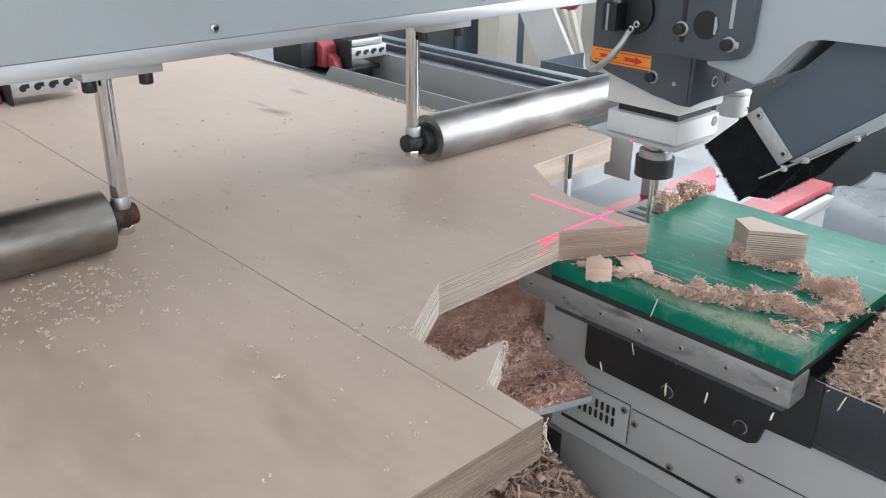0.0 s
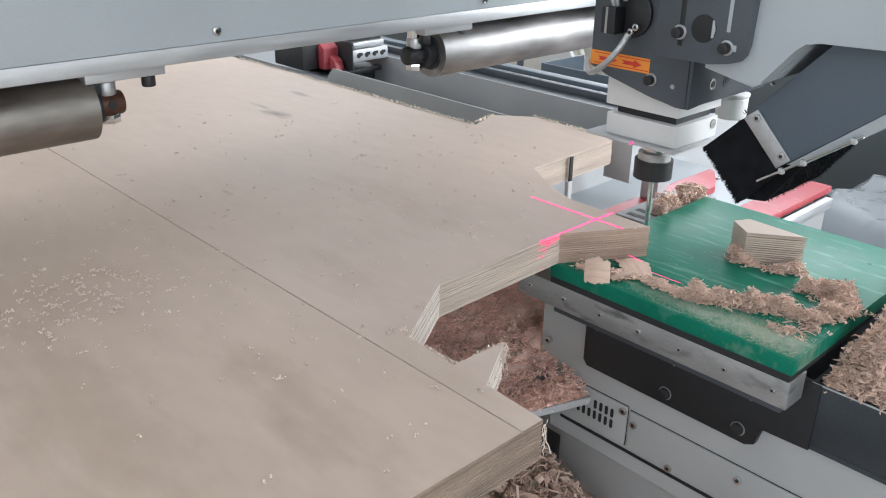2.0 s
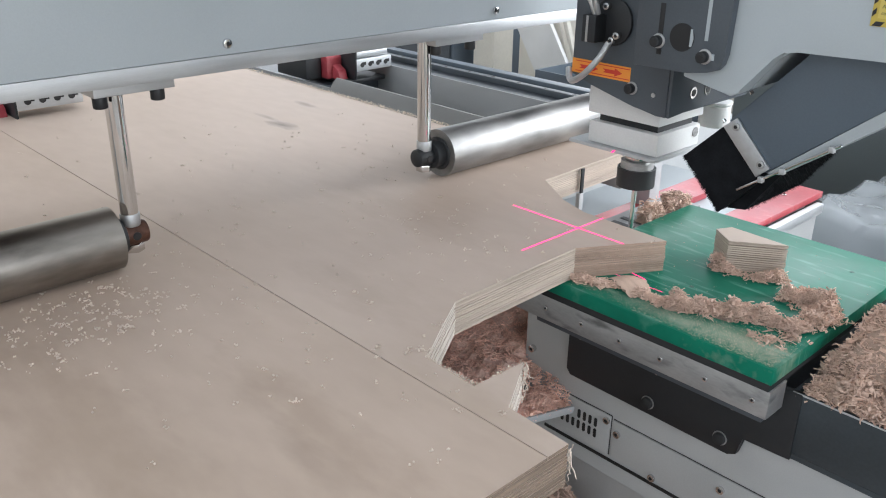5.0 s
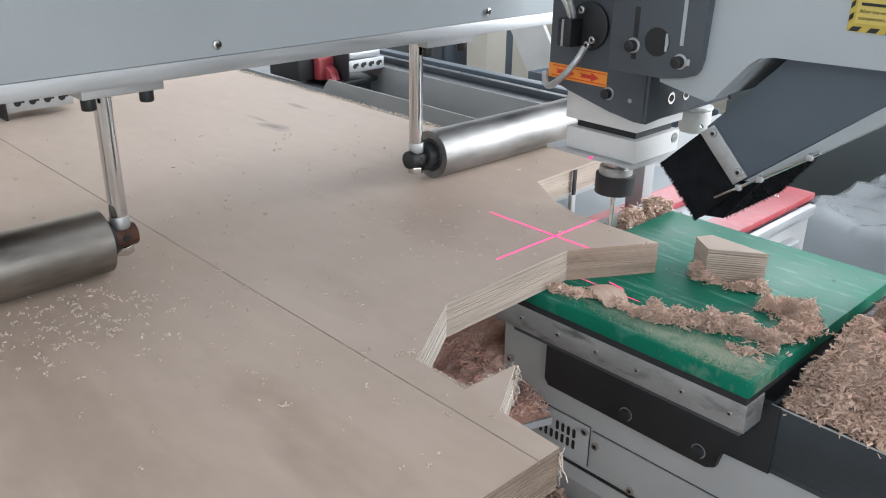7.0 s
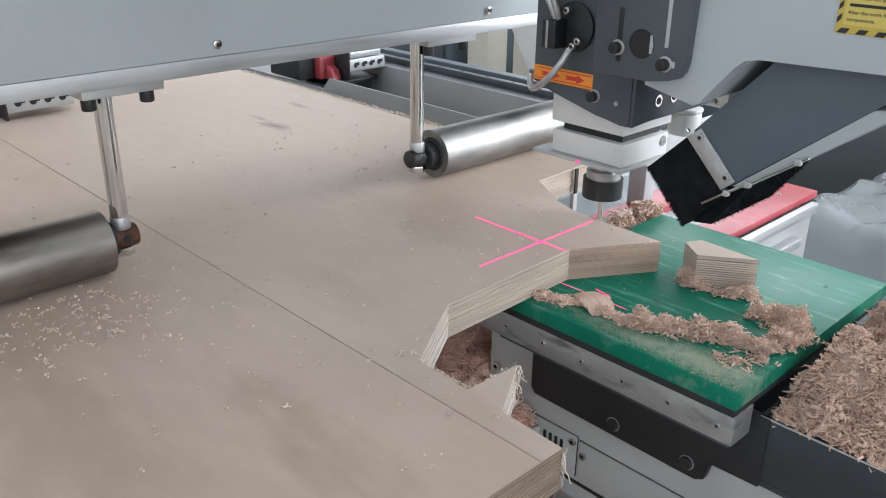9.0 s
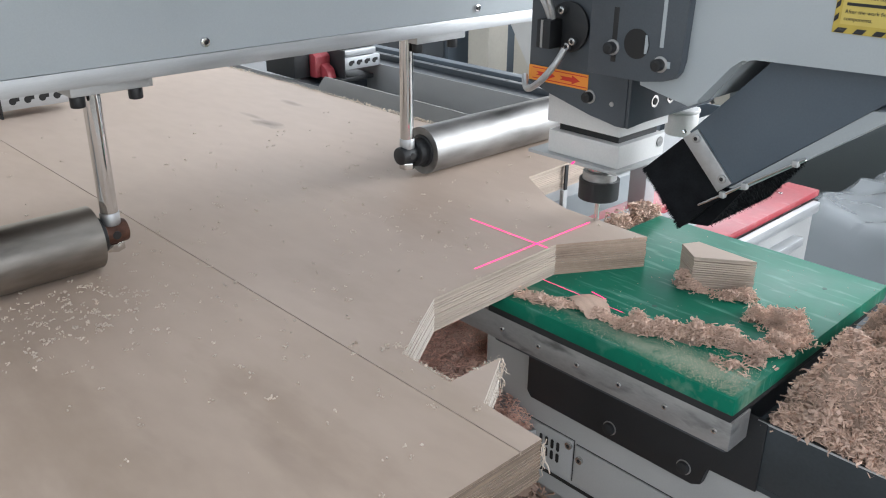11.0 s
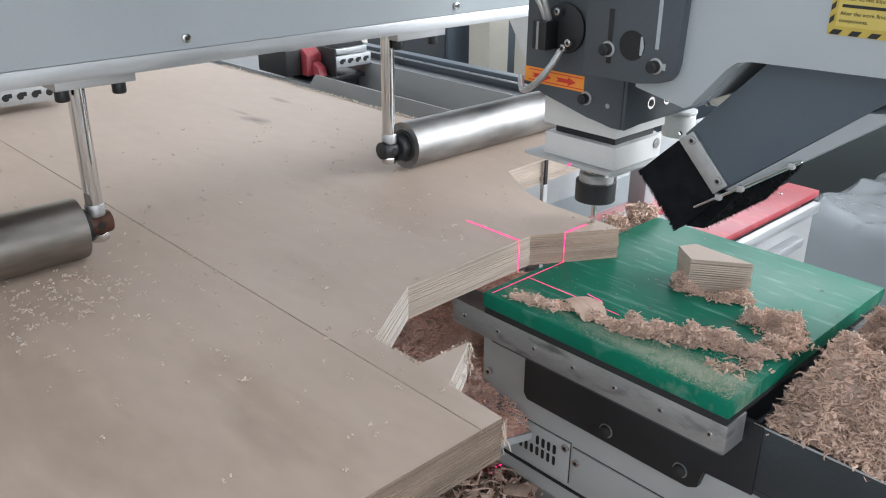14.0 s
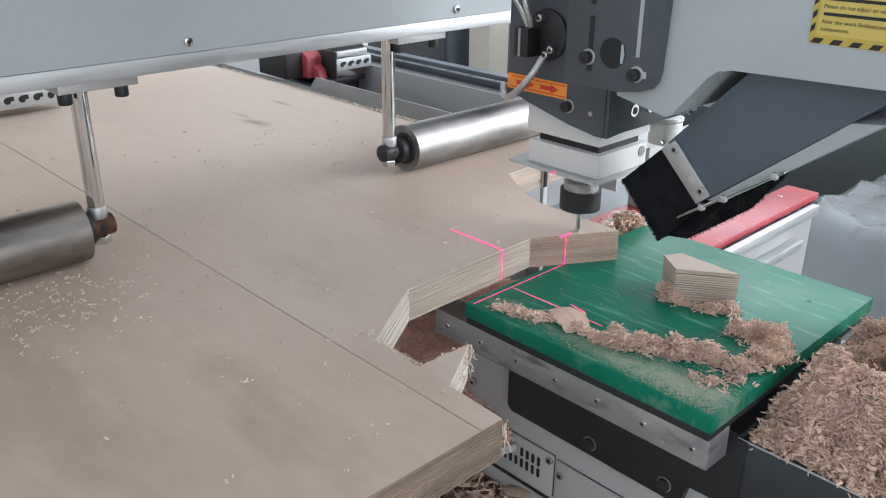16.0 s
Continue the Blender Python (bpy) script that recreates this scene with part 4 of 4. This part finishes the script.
RIDGES = [
    ([(-0.735, 0.905), (-0.70, 0.912), (-0.668, 0.925), (-0.648, 0.940), (-0.603, 0.938), (-0.562, 0.934)], 0.009, 0.009, 1200, 0.0095),
    ([(-0.562, 0.936), (-0.533, 0.955), (-0.518, 0.968), (-0.485, 0.978), (-0.450, 0.992), (-0.418, 1.000), (-0.399, 1.010)], 0.0115, 0.017, 3400, 0.0100),
    ([(-0.458, 1.085), (-0.433, 1.098), (-0.405, 1.092), (-0.393, 1.068), (-0.394, 1.040)], 0.0155, 0.020, 3400, 0.0100),
    ([(-0.588, 1.112), (-0.555, 1.112), (-0.525, 1.117), (-0.495, 1.138)], 0.010, 0.013, 1200, 0.0095),
    ([(-0.44, 0.945), (-0.41, 0.96), (-0.392, 0.99)], 0.012, 0.003, 160, 0.011),
]
SIDE = ([(-0.795, 1.225), (-0.802, 1.27), (-0.800, 1.31), (-0.792, 1.345)], 0.012, 0.022, 1400, 0.0105)
for k, (path, w, h, n, size) in enumerate(RIDGES):
    xs, ys = [p[0] for p in path], [p[1] for p in path]
    mound(ridge_height(path, w * 0.7, h * 0.5), max(min(xs) - 0.04, -0.769), min(max(xs) + 0.04, -0.378), max(min(ys) - 0.04, 0.887), min(max(ys) + 0.04, 1.333), 0.8502, 90, 60, tablechips)
    shavings("shavings", "", ridge_sampler(path, w, h), n, size, 20 + k, None, tablechips, 0.2, wide=0.16, bundle=3)
side = ridge_sampler(*SIDE[:3])
mound(ridge_height(SIDE[0], 0.010, 0.013), -0.845, -0.776, 1.165, 1.372, 0.8385, 40, 80, tablechips)
shavings("shavings", "", lambda r: (lambda p: (min(p[0], -0.78), p[1], p[2] - 0.011))(side(r)), SIDE[3] // 2, 0.016, 24, None, tablechips, 0.12, bundle=4)
shavings("dust_specks", "", lambda r: (-0.38 - abs(r.gauss(0, 0.14)), 0.888 + abs(r.gauss(0, 0.045)), 0.8503), 3600, 0.0007, 31, None, tablechips, 0.15, True)
shavings("dust_specks", "", lambda r: (r.uniform(-0.76, -0.38), r.uniform(0.9, 1.33), 0.8508), 70, 0.0014, 32, None, tablechips, 0.15, True)

# broad curled flakes of veneer: one stays on the table, two drop off its edge


def veneer_flake(length, width, rise, seed):
    """A thin torn flake, bent along its length; its origin is under its middle."""
    r = random.Random(seed)
    f = thing("veneer_flake", "thin curled tan flake of veneer by the sheets", "wood flake", "veneer flakes")
    bm = bmesh.new()
    rings = []
    for i in range(15):
        u = i / 14 - 0.5
        w = width * (0.44 + 0.05 * math.sin(7 * u + seed))
        lo, hi = -w + r.uniform(-1, 1) * 0.0022, w + r.uniform(-1, 1) * 0.0022
        z = rise * (1 - 4 * u * u)
        ring = []
        for th in (0, 0.0007):
            for v in (0, 0.33, 0.67, 1) if th == 0 else (1, 0.67, 0.33, 0):
                ring.append(bm.verts.new((length * u, lo + (hi - lo) * v, z + 0.25 * rise * math.sin(3.1 * v) + th)))
        rings.append(ring)
    for a, b in zip(rings, rings[1:]):
        for k in range(8):
            j = (k + 1) % 8
            bm.faces.new((a[k], a[j], b[j], b[k]))
    bm.faces.new(rings[0]), bm.faces.new(rings[-1][::-1])
    part("flake", bm, FLAKE_TAN, f)
    return f


FLAKE = veneer_flake(0.068, 0.047, 0.008, 1)
FLAKE_A = veneer_flake(0.038, 0.046, 0.004, 2)
FLAKE_B = veneer_flake(0.050, 0.030, 0.004, 3)


def bin_height(x, y):
    h = 0.07 * math.exp(-((x + 0.265) / 0.09) ** 2 - ((y - 1.035) / 0.07) ** 2) + 0.125 * math.exp(-((x + 0.25) / 0.12) ** 2 - ((y - 1.21) / 0.09) ** 2) + 0.018
    h += 0.045 * noise.noise(Vector((x * 13, y * 13, 7))) + 0.062 * noise.noise(Vector((x * 27, y * 27, 2)))
    h = 0.013 + (max(0.010, h) - 0.013) * min(1, max(0, y - 0.960) / 0.05)
    return h * min(1, 0.3 + (x + 0.375) / 0.08)


binchips = thing("bin_shavings", "heaped wood shavings filling the dark bin", "wood shavings", kind="stuff")
CUT.append(binchips)
mound(bin_height, -0.368, 0.29, 0.962, 1.49, 0.776, 110, 90, binchips)


def in_bin(r):
    x, y = -0.358 + abs(r.gauss(0, 0.17)), 0.964 + abs(r.gauss(0, 0.19))
    return x, y, 0.778 + bin_height(x, y) + r.uniform(-0.004, 0.009)


shavings("shavings", "", in_bin, 22000, 0.0120, 41, None, binchips, 0.28, wide=0.2, bundle=3)
shavings("shavings", "", lambda r: (lambda x, y: (x, y, 0.777 + bin_height(x, y)))(r.uniform(-0.365, -0.02), r.uniform(0.964, 1.38)), 9000, 0.0095, 43, None, binchips, 0.3, wide=0.16)
shavings("shavings", "", lambda r: (-0.36 + abs(r.gauss(0, 0.2)), r.uniform(0.954, 0.968), r.uniform(0.790, 0.797)), 120, 0.016, 42, None, binchips, 0.5)

# The heap's red, bright tone is light carried by its base colour.
traychips = thing("tray_shavings", "fine shavings coloured as if red-lit, heaped in the catch tray", "wood shavings", kind="stuff")
CUT.append(traychips)


def tray_height(x, y):
    h = 0.02 + 0.085 * min(1, max(0, (y - 0.88) / 0.2)) * min(1, max(0, (-0.74 - x) / 0.12)) + 0.012 * noise.noise(Vector((x * 12, y * 12, 3)))
    h -= 0.035 * math.exp(-((x + 0.90) / 0.022) ** 2 - ((y - 1.02) / 0.035) ** 2)
    return h + 0.012 * abs(noise.noise(Vector((x * 30, y * 30, 8))))


mound(tray_height, -1.115, -0.805, 0.802, 1.235, 0.5835, 80, 80, traychips, rough=0.35, material=LIT_TRAYDUST)


def at_lip(r):
    y = r.uniform(0.82, 0.962)
    x = r.uniform(-0.81, -0.729 - (0.955 - y) * 0.36)
    return x, y, 0.585 + r.uniform(0, 0.010) * min(1, (-0.715 - x) / 0.04)


shavings("shavings", "", at_lip, 5200, 0.0085, 52, LIT_TRAYCHIP, traychips, 0.15, wide=0.3)


def in_tray(r):
    y = r.uniform(0.804, 1.23)
    x = r.uniform(-1.11, -0.729 - (0.955 - y) * 0.36 if y < 0.96 else -0.81)
    return x, y, 0.5835 + tray_height(x, y) + r.uniform(-0.003, 0.008)


shavings("shavings", "", in_tray, 15000, 0.0100, 51, LIT_TRAYCHIP, traychips, 0.25, wide=0.09, bundle=4)

pile = thing("floor_shavings", "heap of coarse wood shavings on the floor below", "wood shavings", kind="stuff")


def pile_height(x, y):
    return 0.47 * math.exp(-(((x + 0.86) / 0.42) ** 2 + ((y - 0.80) / 0.40) ** 2) ** 2)


bm_pile = mound(pile_height, -1.6, -0.2, 0.1, 1.6, 0.0, 90, 90, pile)


def on_pile(r):
    x, y = r.uniform(-1.1, -0.5), r.uniform(0.55, 0.98)
    return x, y, pile_height(x, y) + r.uniform(0.0, 0.03)


shavings("shavings", "", on_pile, 3200, 0.026, 61, None, pile, 0.4, wide=0.22)

# specks and shreds on the sheets
specks = thing("sheet_shavings", "small pale wood specks scattered over the plywood", "wood shavings", kind="stuff")
FEED.append(specks)


def inside(x, y):
    c = False
    for (xa, ya), (xb, yb) in zip(OUT, OUT[1:] + OUT[:1]):
        if (ya > y) != (yb > y) and x < (xb - xa) * (y - ya) / (yb - ya) + xa:
            c = not c
    return c


def spread(cx, cy, sx, sy):
    places = []

    def s(r):
        while True:
            x, y = r.gauss(cx, sx), r.gauss(cy, sy)
            if inside(x, y):
                if places and r.random() < 0.68:
                    q = r.choice(places[-40:])
                    return q[0] + r.gauss(0, 0.0026), q[1] + r.gauss(0, 0.0026), 0.9010 + r.uniform(0, 0.0012)
                places.append((x, y))
                return x, y, 0.9010
    return s


shavings("specks", "", spread(-0.97, 0.30, 0.055, 0.085), 720, 0.0028, 71, SPECK, specks, 0.25, True)
shavings("specks", "", spread(-0.90, 0.70, 0.25, 0.30), 640, 0.0028, 72, SPECK, specks, 0.25, True)
shavings("specks", "", spread(-0.62, 0.48, 0.10, 0.08), 110, 0.0027, 73, SPECK, specks, 0.25, True)
shavings("specks", "", spread(-1.15, 0.8, 0.30, 0.30), 240, 0.0027, 74, SPECK, specks, 0.2, True)


def fringe(a, b, out, n, seed, size, name="splinters"):
    def s(r):
        t = r.random()
        return a[0] + (b[0] - a[0]) * t + r.gauss(0, 0.002), a[1] + (b[1] - a[1]) * t + out * r.uniform(-0.2, 1), 0.8995 + r.uniform(-0.004, 0.004)
    return shavings(name, "", s, n, size, seed, FRAY, specks, 0.6)


fringe((-2.2, 1.274), (-1.24, 1.285), 0.004, 1300, 81, 0.0065)
fringe((-1.25, 1.30), (-1.27, 1.38), 0.003, 90, 82, 0.0065)
fringe((-1.2, 1.44), (-0.99, 1.43), 0.003, 280, 83, 0.0065)
fringe((-0.626, 0.566), (-0.55, 0.566), 0.003, 70, 84, 0.0040)
fringe((-0.544, 0.642), (-0.548, 0.565), 0.002, 50, 85, 0.004)
# torn fibres that curl down the cut corners
for (x, y), n, seed in (((-0.410, 0.560), 9, 87), ((-0.5425, 0.6425), 9, 88), ((-0.497, 0.567), 5, 89)):
    r = random.Random(seed)
    bm = bmesh.new()
    for _ in range(n):
        px, py, pz = x + r.uniform(0, 0.003), y + r.uniform(0, 0.004), r.uniform(0.868, 0.899)
        pts = [(px, py, pz)]
        for k in range(4):
            px, py, pz = px + r.uniform(-0.003, 0.0035), py + r.uniform(-0.003, 0.0035), pz - r.uniform(0.001, 0.008)
            pts.append((px, py, pz))
        tube(curve_points(pts, 12), r.uniform(0.0003, 0.0007), 5, bm)
    part("torn_fibres", bm, SPECK, specks)



def crumb_line(a, b, n, seed, size=0.0022):
    def s(r):
        t = r.random()
        return a[0] + (b[0] - a[0]) * t + r.gauss(0, 0.0016), a[1] + (b[1] - a[1]) * t + r.gauss(0, 0.0016), 0.9008 + r.uniform(-0.004, 0.001)
    return shavings("crumbs", "", s, n, size, seed, SPECK, specks, 0.4, True)


crumb_line((-0.626, 0.567), (-0.548, 0.566), 90, 91)
crumb_line((-0.626, 0.567), (-0.64, 0.588), 30, 92)
crumb_line((-0.543, 0.643), (-0.492, 0.58), 45, 93)
crumb_line((-1.92, 1.284), (-1.24, 1.284), 160, 94)

# ---- the laser cross ----


def at_time(rows, t):
    return float(np.interp(t, [r[0] for r in rows], [r[1] for r in rows]))


FEED_X = [(0, -0.0515), (0.5, -0.0483), (2.1, -0.0485), (2.5, -0.0564), (2.75, -0.0650), (3.0, -0.0688), (3.1, -0.059), (3.2, -0.048), (3.3, -0.032), (3.4, -0.0165),
          (3.5, -0.0048), (3.6, -0.001), (3.8, 0.0), (4.2, 0.0), (6.3, 0.0), (9.0, -0.0005), (9.6, -0.001), (9.8, -0.0035), (11.5, -0.0367), (12.0, -0.0468), (12.5, -0.056), (13.0, -0.0655), (13.4, -0.0745), (13.6, -0.0765), (14.0, -0.077), (16.0, -0.078)]
CUT_Y = [(0, 0.0585), (3.8, 0.0590), (4.0, 0.0565), (4.25, 0.0515), (6.5, 0.0092), (7.0, 0.0), (7.5, -0.0094), (8.0, -0.0187), (8.5, -0.0281), (9.0, -0.0387), (9.4, -0.0465), (9.6, -0.0490), (9.8, -0.0495),
         (11.5, -0.0495), (13.5, -0.0493), (13.7, -0.0515), (14.0, -0.0572), (14.5, -0.0670), (15.0, -0.0772), (15.5, -0.0862), (16.0, -0.0963)]
LASER_X, LASER_Y = -0.760, 0.977
TIMES = [0, 0.5, 1, 1.5, 2, 2.5, 2.75, 3, 3.1, 3.2, 3.3, 3.4, 3.5, 3.6, 3.8, 4.2, 5, 5.5, 6, 6.5, 7, 7.5, 8, 8.5, 9, 9.4, 9.6, 9.8, 10.3, 10.9, 11.5, 12, 12.5, 13, 13.4, 13.6, 14, 14.5, 15, 15.5, 16]


def edge_x(y):
    """The cut edge of the stack, in its own space, at y between 0.69 and 1.07."""
    return float(np.interp(y, [0.69, 0.948, 1.075], [-0.706, -0.7125, -0.637]))


def edge_y(x):
    """Where the slanting cut edge reaches x."""
    return float(np.interp(x, [-0.7125, -0.637], [0.948, 1.075]))


laser = thing("laser_cross", "thin glowing red laser cross on the plywood", "laser line")
STRIPS = []


def strip(name, sx, sy, sz, material=None):
    ob = part(name, box(-sx / 2, sx / 2, -sy / 2, sy / 2, -sz / 2, sz / 2), material or LASER, laser, smooth=False)
    STRIPS.append([ob, []])
    return STRIPS[-1]


W = 0.0020
long_fixed = strip("line_piece", 0.107, W, 0.0002)
long_mid = strip("line_piece", 0.06, W, 0.0002)
long_end = strip("line_piece", 0.075, W, 0.0002)
side_long = strip("side_line", 0.0004, 0.0011, 0.0496)
side_cross = strip("side_line", 0.0011, 0.0004, 0.0496)
cross = [strip("line_piece", W, 0.0265, 0.0002) for _ in range(10)]
table_long = strip("table_line", 0.165, 0.0005, 0.0002)
table_chip = strip("table_line", 0.026, 0.0011, 0.0003)
table_cross = strip("table_line", 0.0006, 0.21, 0.0002)
pile_cross = [strip("heap_line", 0.0016, 0.016, 0.0006) for _ in range(6)]
rnd = random.Random(77)
glints = []
for k in range(22):
    z = 0.8985 - abs(rnd.gauss(0, 0.014)) if k % 3 else 0.8985 - abs(rnd.gauss(0, 0.005))
    ln = rnd.uniform(0.004, 0.022) * (1 if z > 0.885 else 0.6)
    glints.append((strip("glint", 0.0003, ln, rnd.choice((0.0004, 0.0006, 0.0009)), GLINT), rnd.uniform(0.905, 0.948 - ln / 2) - 0.4 * (0.8985 - z), max(z, 0.853)))
for t in TIMES:
    a, b = at_time(FEED_X, t), at_time(CUT_Y, t)
    y = LASER_Y + b
    ex = edge_x(y) + a
    top = 0.9006
    long_fixed[1].append((t, pose(-0.8465, y, top)))
    long_end[1].append((t, pose(ex - 0.0375, y, top)))
    long_mid[1].append((t, pose(max(ex - 0.095, -0.865), y, top)))
    side_long[1].append((t, pose(min(ex + 0.0014, -0.742) if ex < -0.755 else ex - 0.03, y, 0.875)))
    xa = LASER_X - a
    lo = edge_y(xa) - b if xa > -0.709 else 0.843
    lo = max(lo, 0.843)
    for k, c in enumerate(cross):
        s = min(max(lo, 0.843 + k * 0.0262), min(1.105, 1.078 - b) - 0.0262)
        c[1].append((t, pose(LASER_X, s + 0.01325 + b, top + 0.00005 * k)))
    side_cross[1].append((t, pose(LASER_X, edge_y(xa) - 0.0016, 0.875) if t > 10 and xa > -0.7055 else pose(LASER_X - 0.03, 0.985 + b, 0.875)))
    for g, gy, gz in glints:
        face = edge_x(gy) + a + 0.0011
        g[1].append((t, pose(min(face, LASER_X + 0.0012) if abs(a + 0.05) < 0.0125 else face - 0.012, gy, gz)))
    table_long[1].append((t, pose(-0.676, 0.970 + b, 0.8506)))
    table_chip[1].append((t, pose(-0.6366 if t > 3.55 else -0.6788, (0.9706 if t > 3.55 else 0.9745) + b, 0.8612, 0, 3, -4)))
    for k, c in enumerate(pile_cross):
        c[1].append((t, pose(-0.801 - 0.002 * k, 0.828 + 0.018 * k, 0.464 + 0.004 * (k % 2), 0, 0, 9 * (-1) ** k)))
    table_cross[1].append((t, pose(LASER_X, 0.995 + b, 0.8507)))

ROLL1_Z = [(0, 0), (0.3, 0), (0.4, 0.003), (0.6, 0.018), (0.8, 0.046), (1.0, 0.065), (1.2, 0.093), (1.3, 0.105), (1.4, 0.127), (1.5, 0.154), (1.6, 0.164), (1.8, 0.166), (3.0, 0.166), (3.2, 0.165), (3.3, 0.150), (3.4, 0.139),
           (3.6, 0.109), (3.8, 0.080), (3.9, 0.065), (4.0, 0.045), (4.1, 0.020), (4.2, 0.0), (4.4, 0), (16, 0)]
ROLL2_Z = [(0, 0), (0.3, 0), (0.4, 0.036), (0.5, 0.068), (0.6, 0.098), (0.7, 0.127), (0.8, 0.158), (0.9, 0.163), (1.1, 0.164), (2.8, 0.164), (2.95, 0.160), (3.0, 0.155), (3.1, 0.121), (3.2, 0.101), (3.3, 0.055), (3.4, 0.017), (3.5, 0.0), (3.7, 0), (16, 0)]


# the flakes: pushed along by the sheets, then falling off the table's edge
FLAKE_ROWS = [(t, pose(-0.670 + (0.035 if t > 3.55 else 0), 0.957 + at_time(CUT_Y, t) + (-0.009 if t > 3.55 else 0), 0.8515, 0, 0, -25 if t > 3.55 else -32)) for t in TIMES]
FLAKE_A_ROWS = [(0, pose(-0.688, 0.950, 0.8605, 40, 0, 38)), (2.1, pose(-0.688, 0.950, 0.8605, 40, 0, 38)), (3.0, pose(-0.694, 0.948, 0.8605, 40, 0, 38)), (3.2, pose(-0.706, 0.945, 0.864, 45, 10, 42)),
                (3.3, pose(-0.715, 0.905, 0.840, 45, 45, 60)), (3.4, pose(-0.735, 0.880, 0.775, 30, 75, 75)), (3.5, pose(-0.735, 0.868, 0.650, 30, 80, 90)), (3.7, pose(-0.715, 0.86, 0.505, -5, 10, 120)), (16, pose(-0.715, 0.86, 0.505, -5, 10, 120))]
FLAKE_B_ROWS = [(0, pose(-0.660, 0.985, 0.853, -10, 0, 70)), (3.2, pose(-0.672, 0.968, 0.853, -10, 0, 70)), (3.4, pose(-0.690, 0.950, 0.853, -5, 5, 80)), (3.5, pose(-0.672, 0.942, 0.853, 0, 10, 72)), (3.6, pose(-0.672, 0.930, 0.849, 0, 20, 62)),
                (3.7, pose(-0.668, 0.918, 0.843, 0, 35, 65)), (3.8, pose(-0.655, 0.880, 0.780, 0, 70, 80)), (3.9, pose(-0.650, 0.862, 0.66, 0, 80, 85)), (4.1, pose(-0.64, 0.85, 0.49, 0, 5, 60)), (16, pose(-0.64, 0.85, 0.49, 0, 5, 60))]


# splinters thrown off by the cutter, falling past the unit to the floor
SPLINTERS = []
for k, (x, y, z) in enumerate([(-0.65, 0.925, 0.722), (-0.599, 0.925, 0.774), (-0.539, 0.925, 0.734), (-0.386, 0.925, 0.768), (-0.308, 0.925, 0.826), (-0.573, 0.925, 0.851), (-0.477, 0.925, 0.751)]):
    sp = thing("flying_splinter", "thin pale wood splinter thrown off by the cutter", "wood splinter", "flying splinters")
    ln = 0.008 + 0.003 * (k % 3)
    part("sliver", prism("z", [(-ln, -0.0012), (ln * 0.6, -0.0016), (ln, 0.0002), (ln * 0.2, 0.0014), (-ln * 0.9, 0.0008)], -0.0005, 0.0005), FRAY, sp)
    rows = []
    for t in (0, 0.1, 0.2, 0.3, 0.4, 0.5):
        h = z - 0.6 * t - 4.9 * t * t
        rows.append((t, pose(x + 0.05 * t, y - 0.10 * t, max(h, 0.004), 20 * (h > 0.004), 75 * (h > 0.004), 30 + 40 * k)))
    SPLINTERS.append((sp, [*rows, (16, rows[-1][1])]))


def motions():
    for ob in FEED:
        walk(ob, [(t, pose(x, 0, 0)) for t, x in FEED_X])
    for ob in CUT:
        walk(ob, [(t, pose(0, y, 0)) for t, y in CUT_Y])
    walk(ROLL1, [(t, pose(0, 0, z)) for t, z in ROLL1_Z])
    walk(ROLL2, [(t, pose(0, 0, z)) for t, z in ROLL2_Z])
    for ob, rows in ((FLAKE, FLAKE_ROWS), (FLAKE_A, FLAKE_A_ROWS), (FLAKE_B, FLAKE_B_ROWS), *SPLINTERS):
        walk(ob, rows)
    for ob, rows in STRIPS:
        walk(ob, rows)


motions()
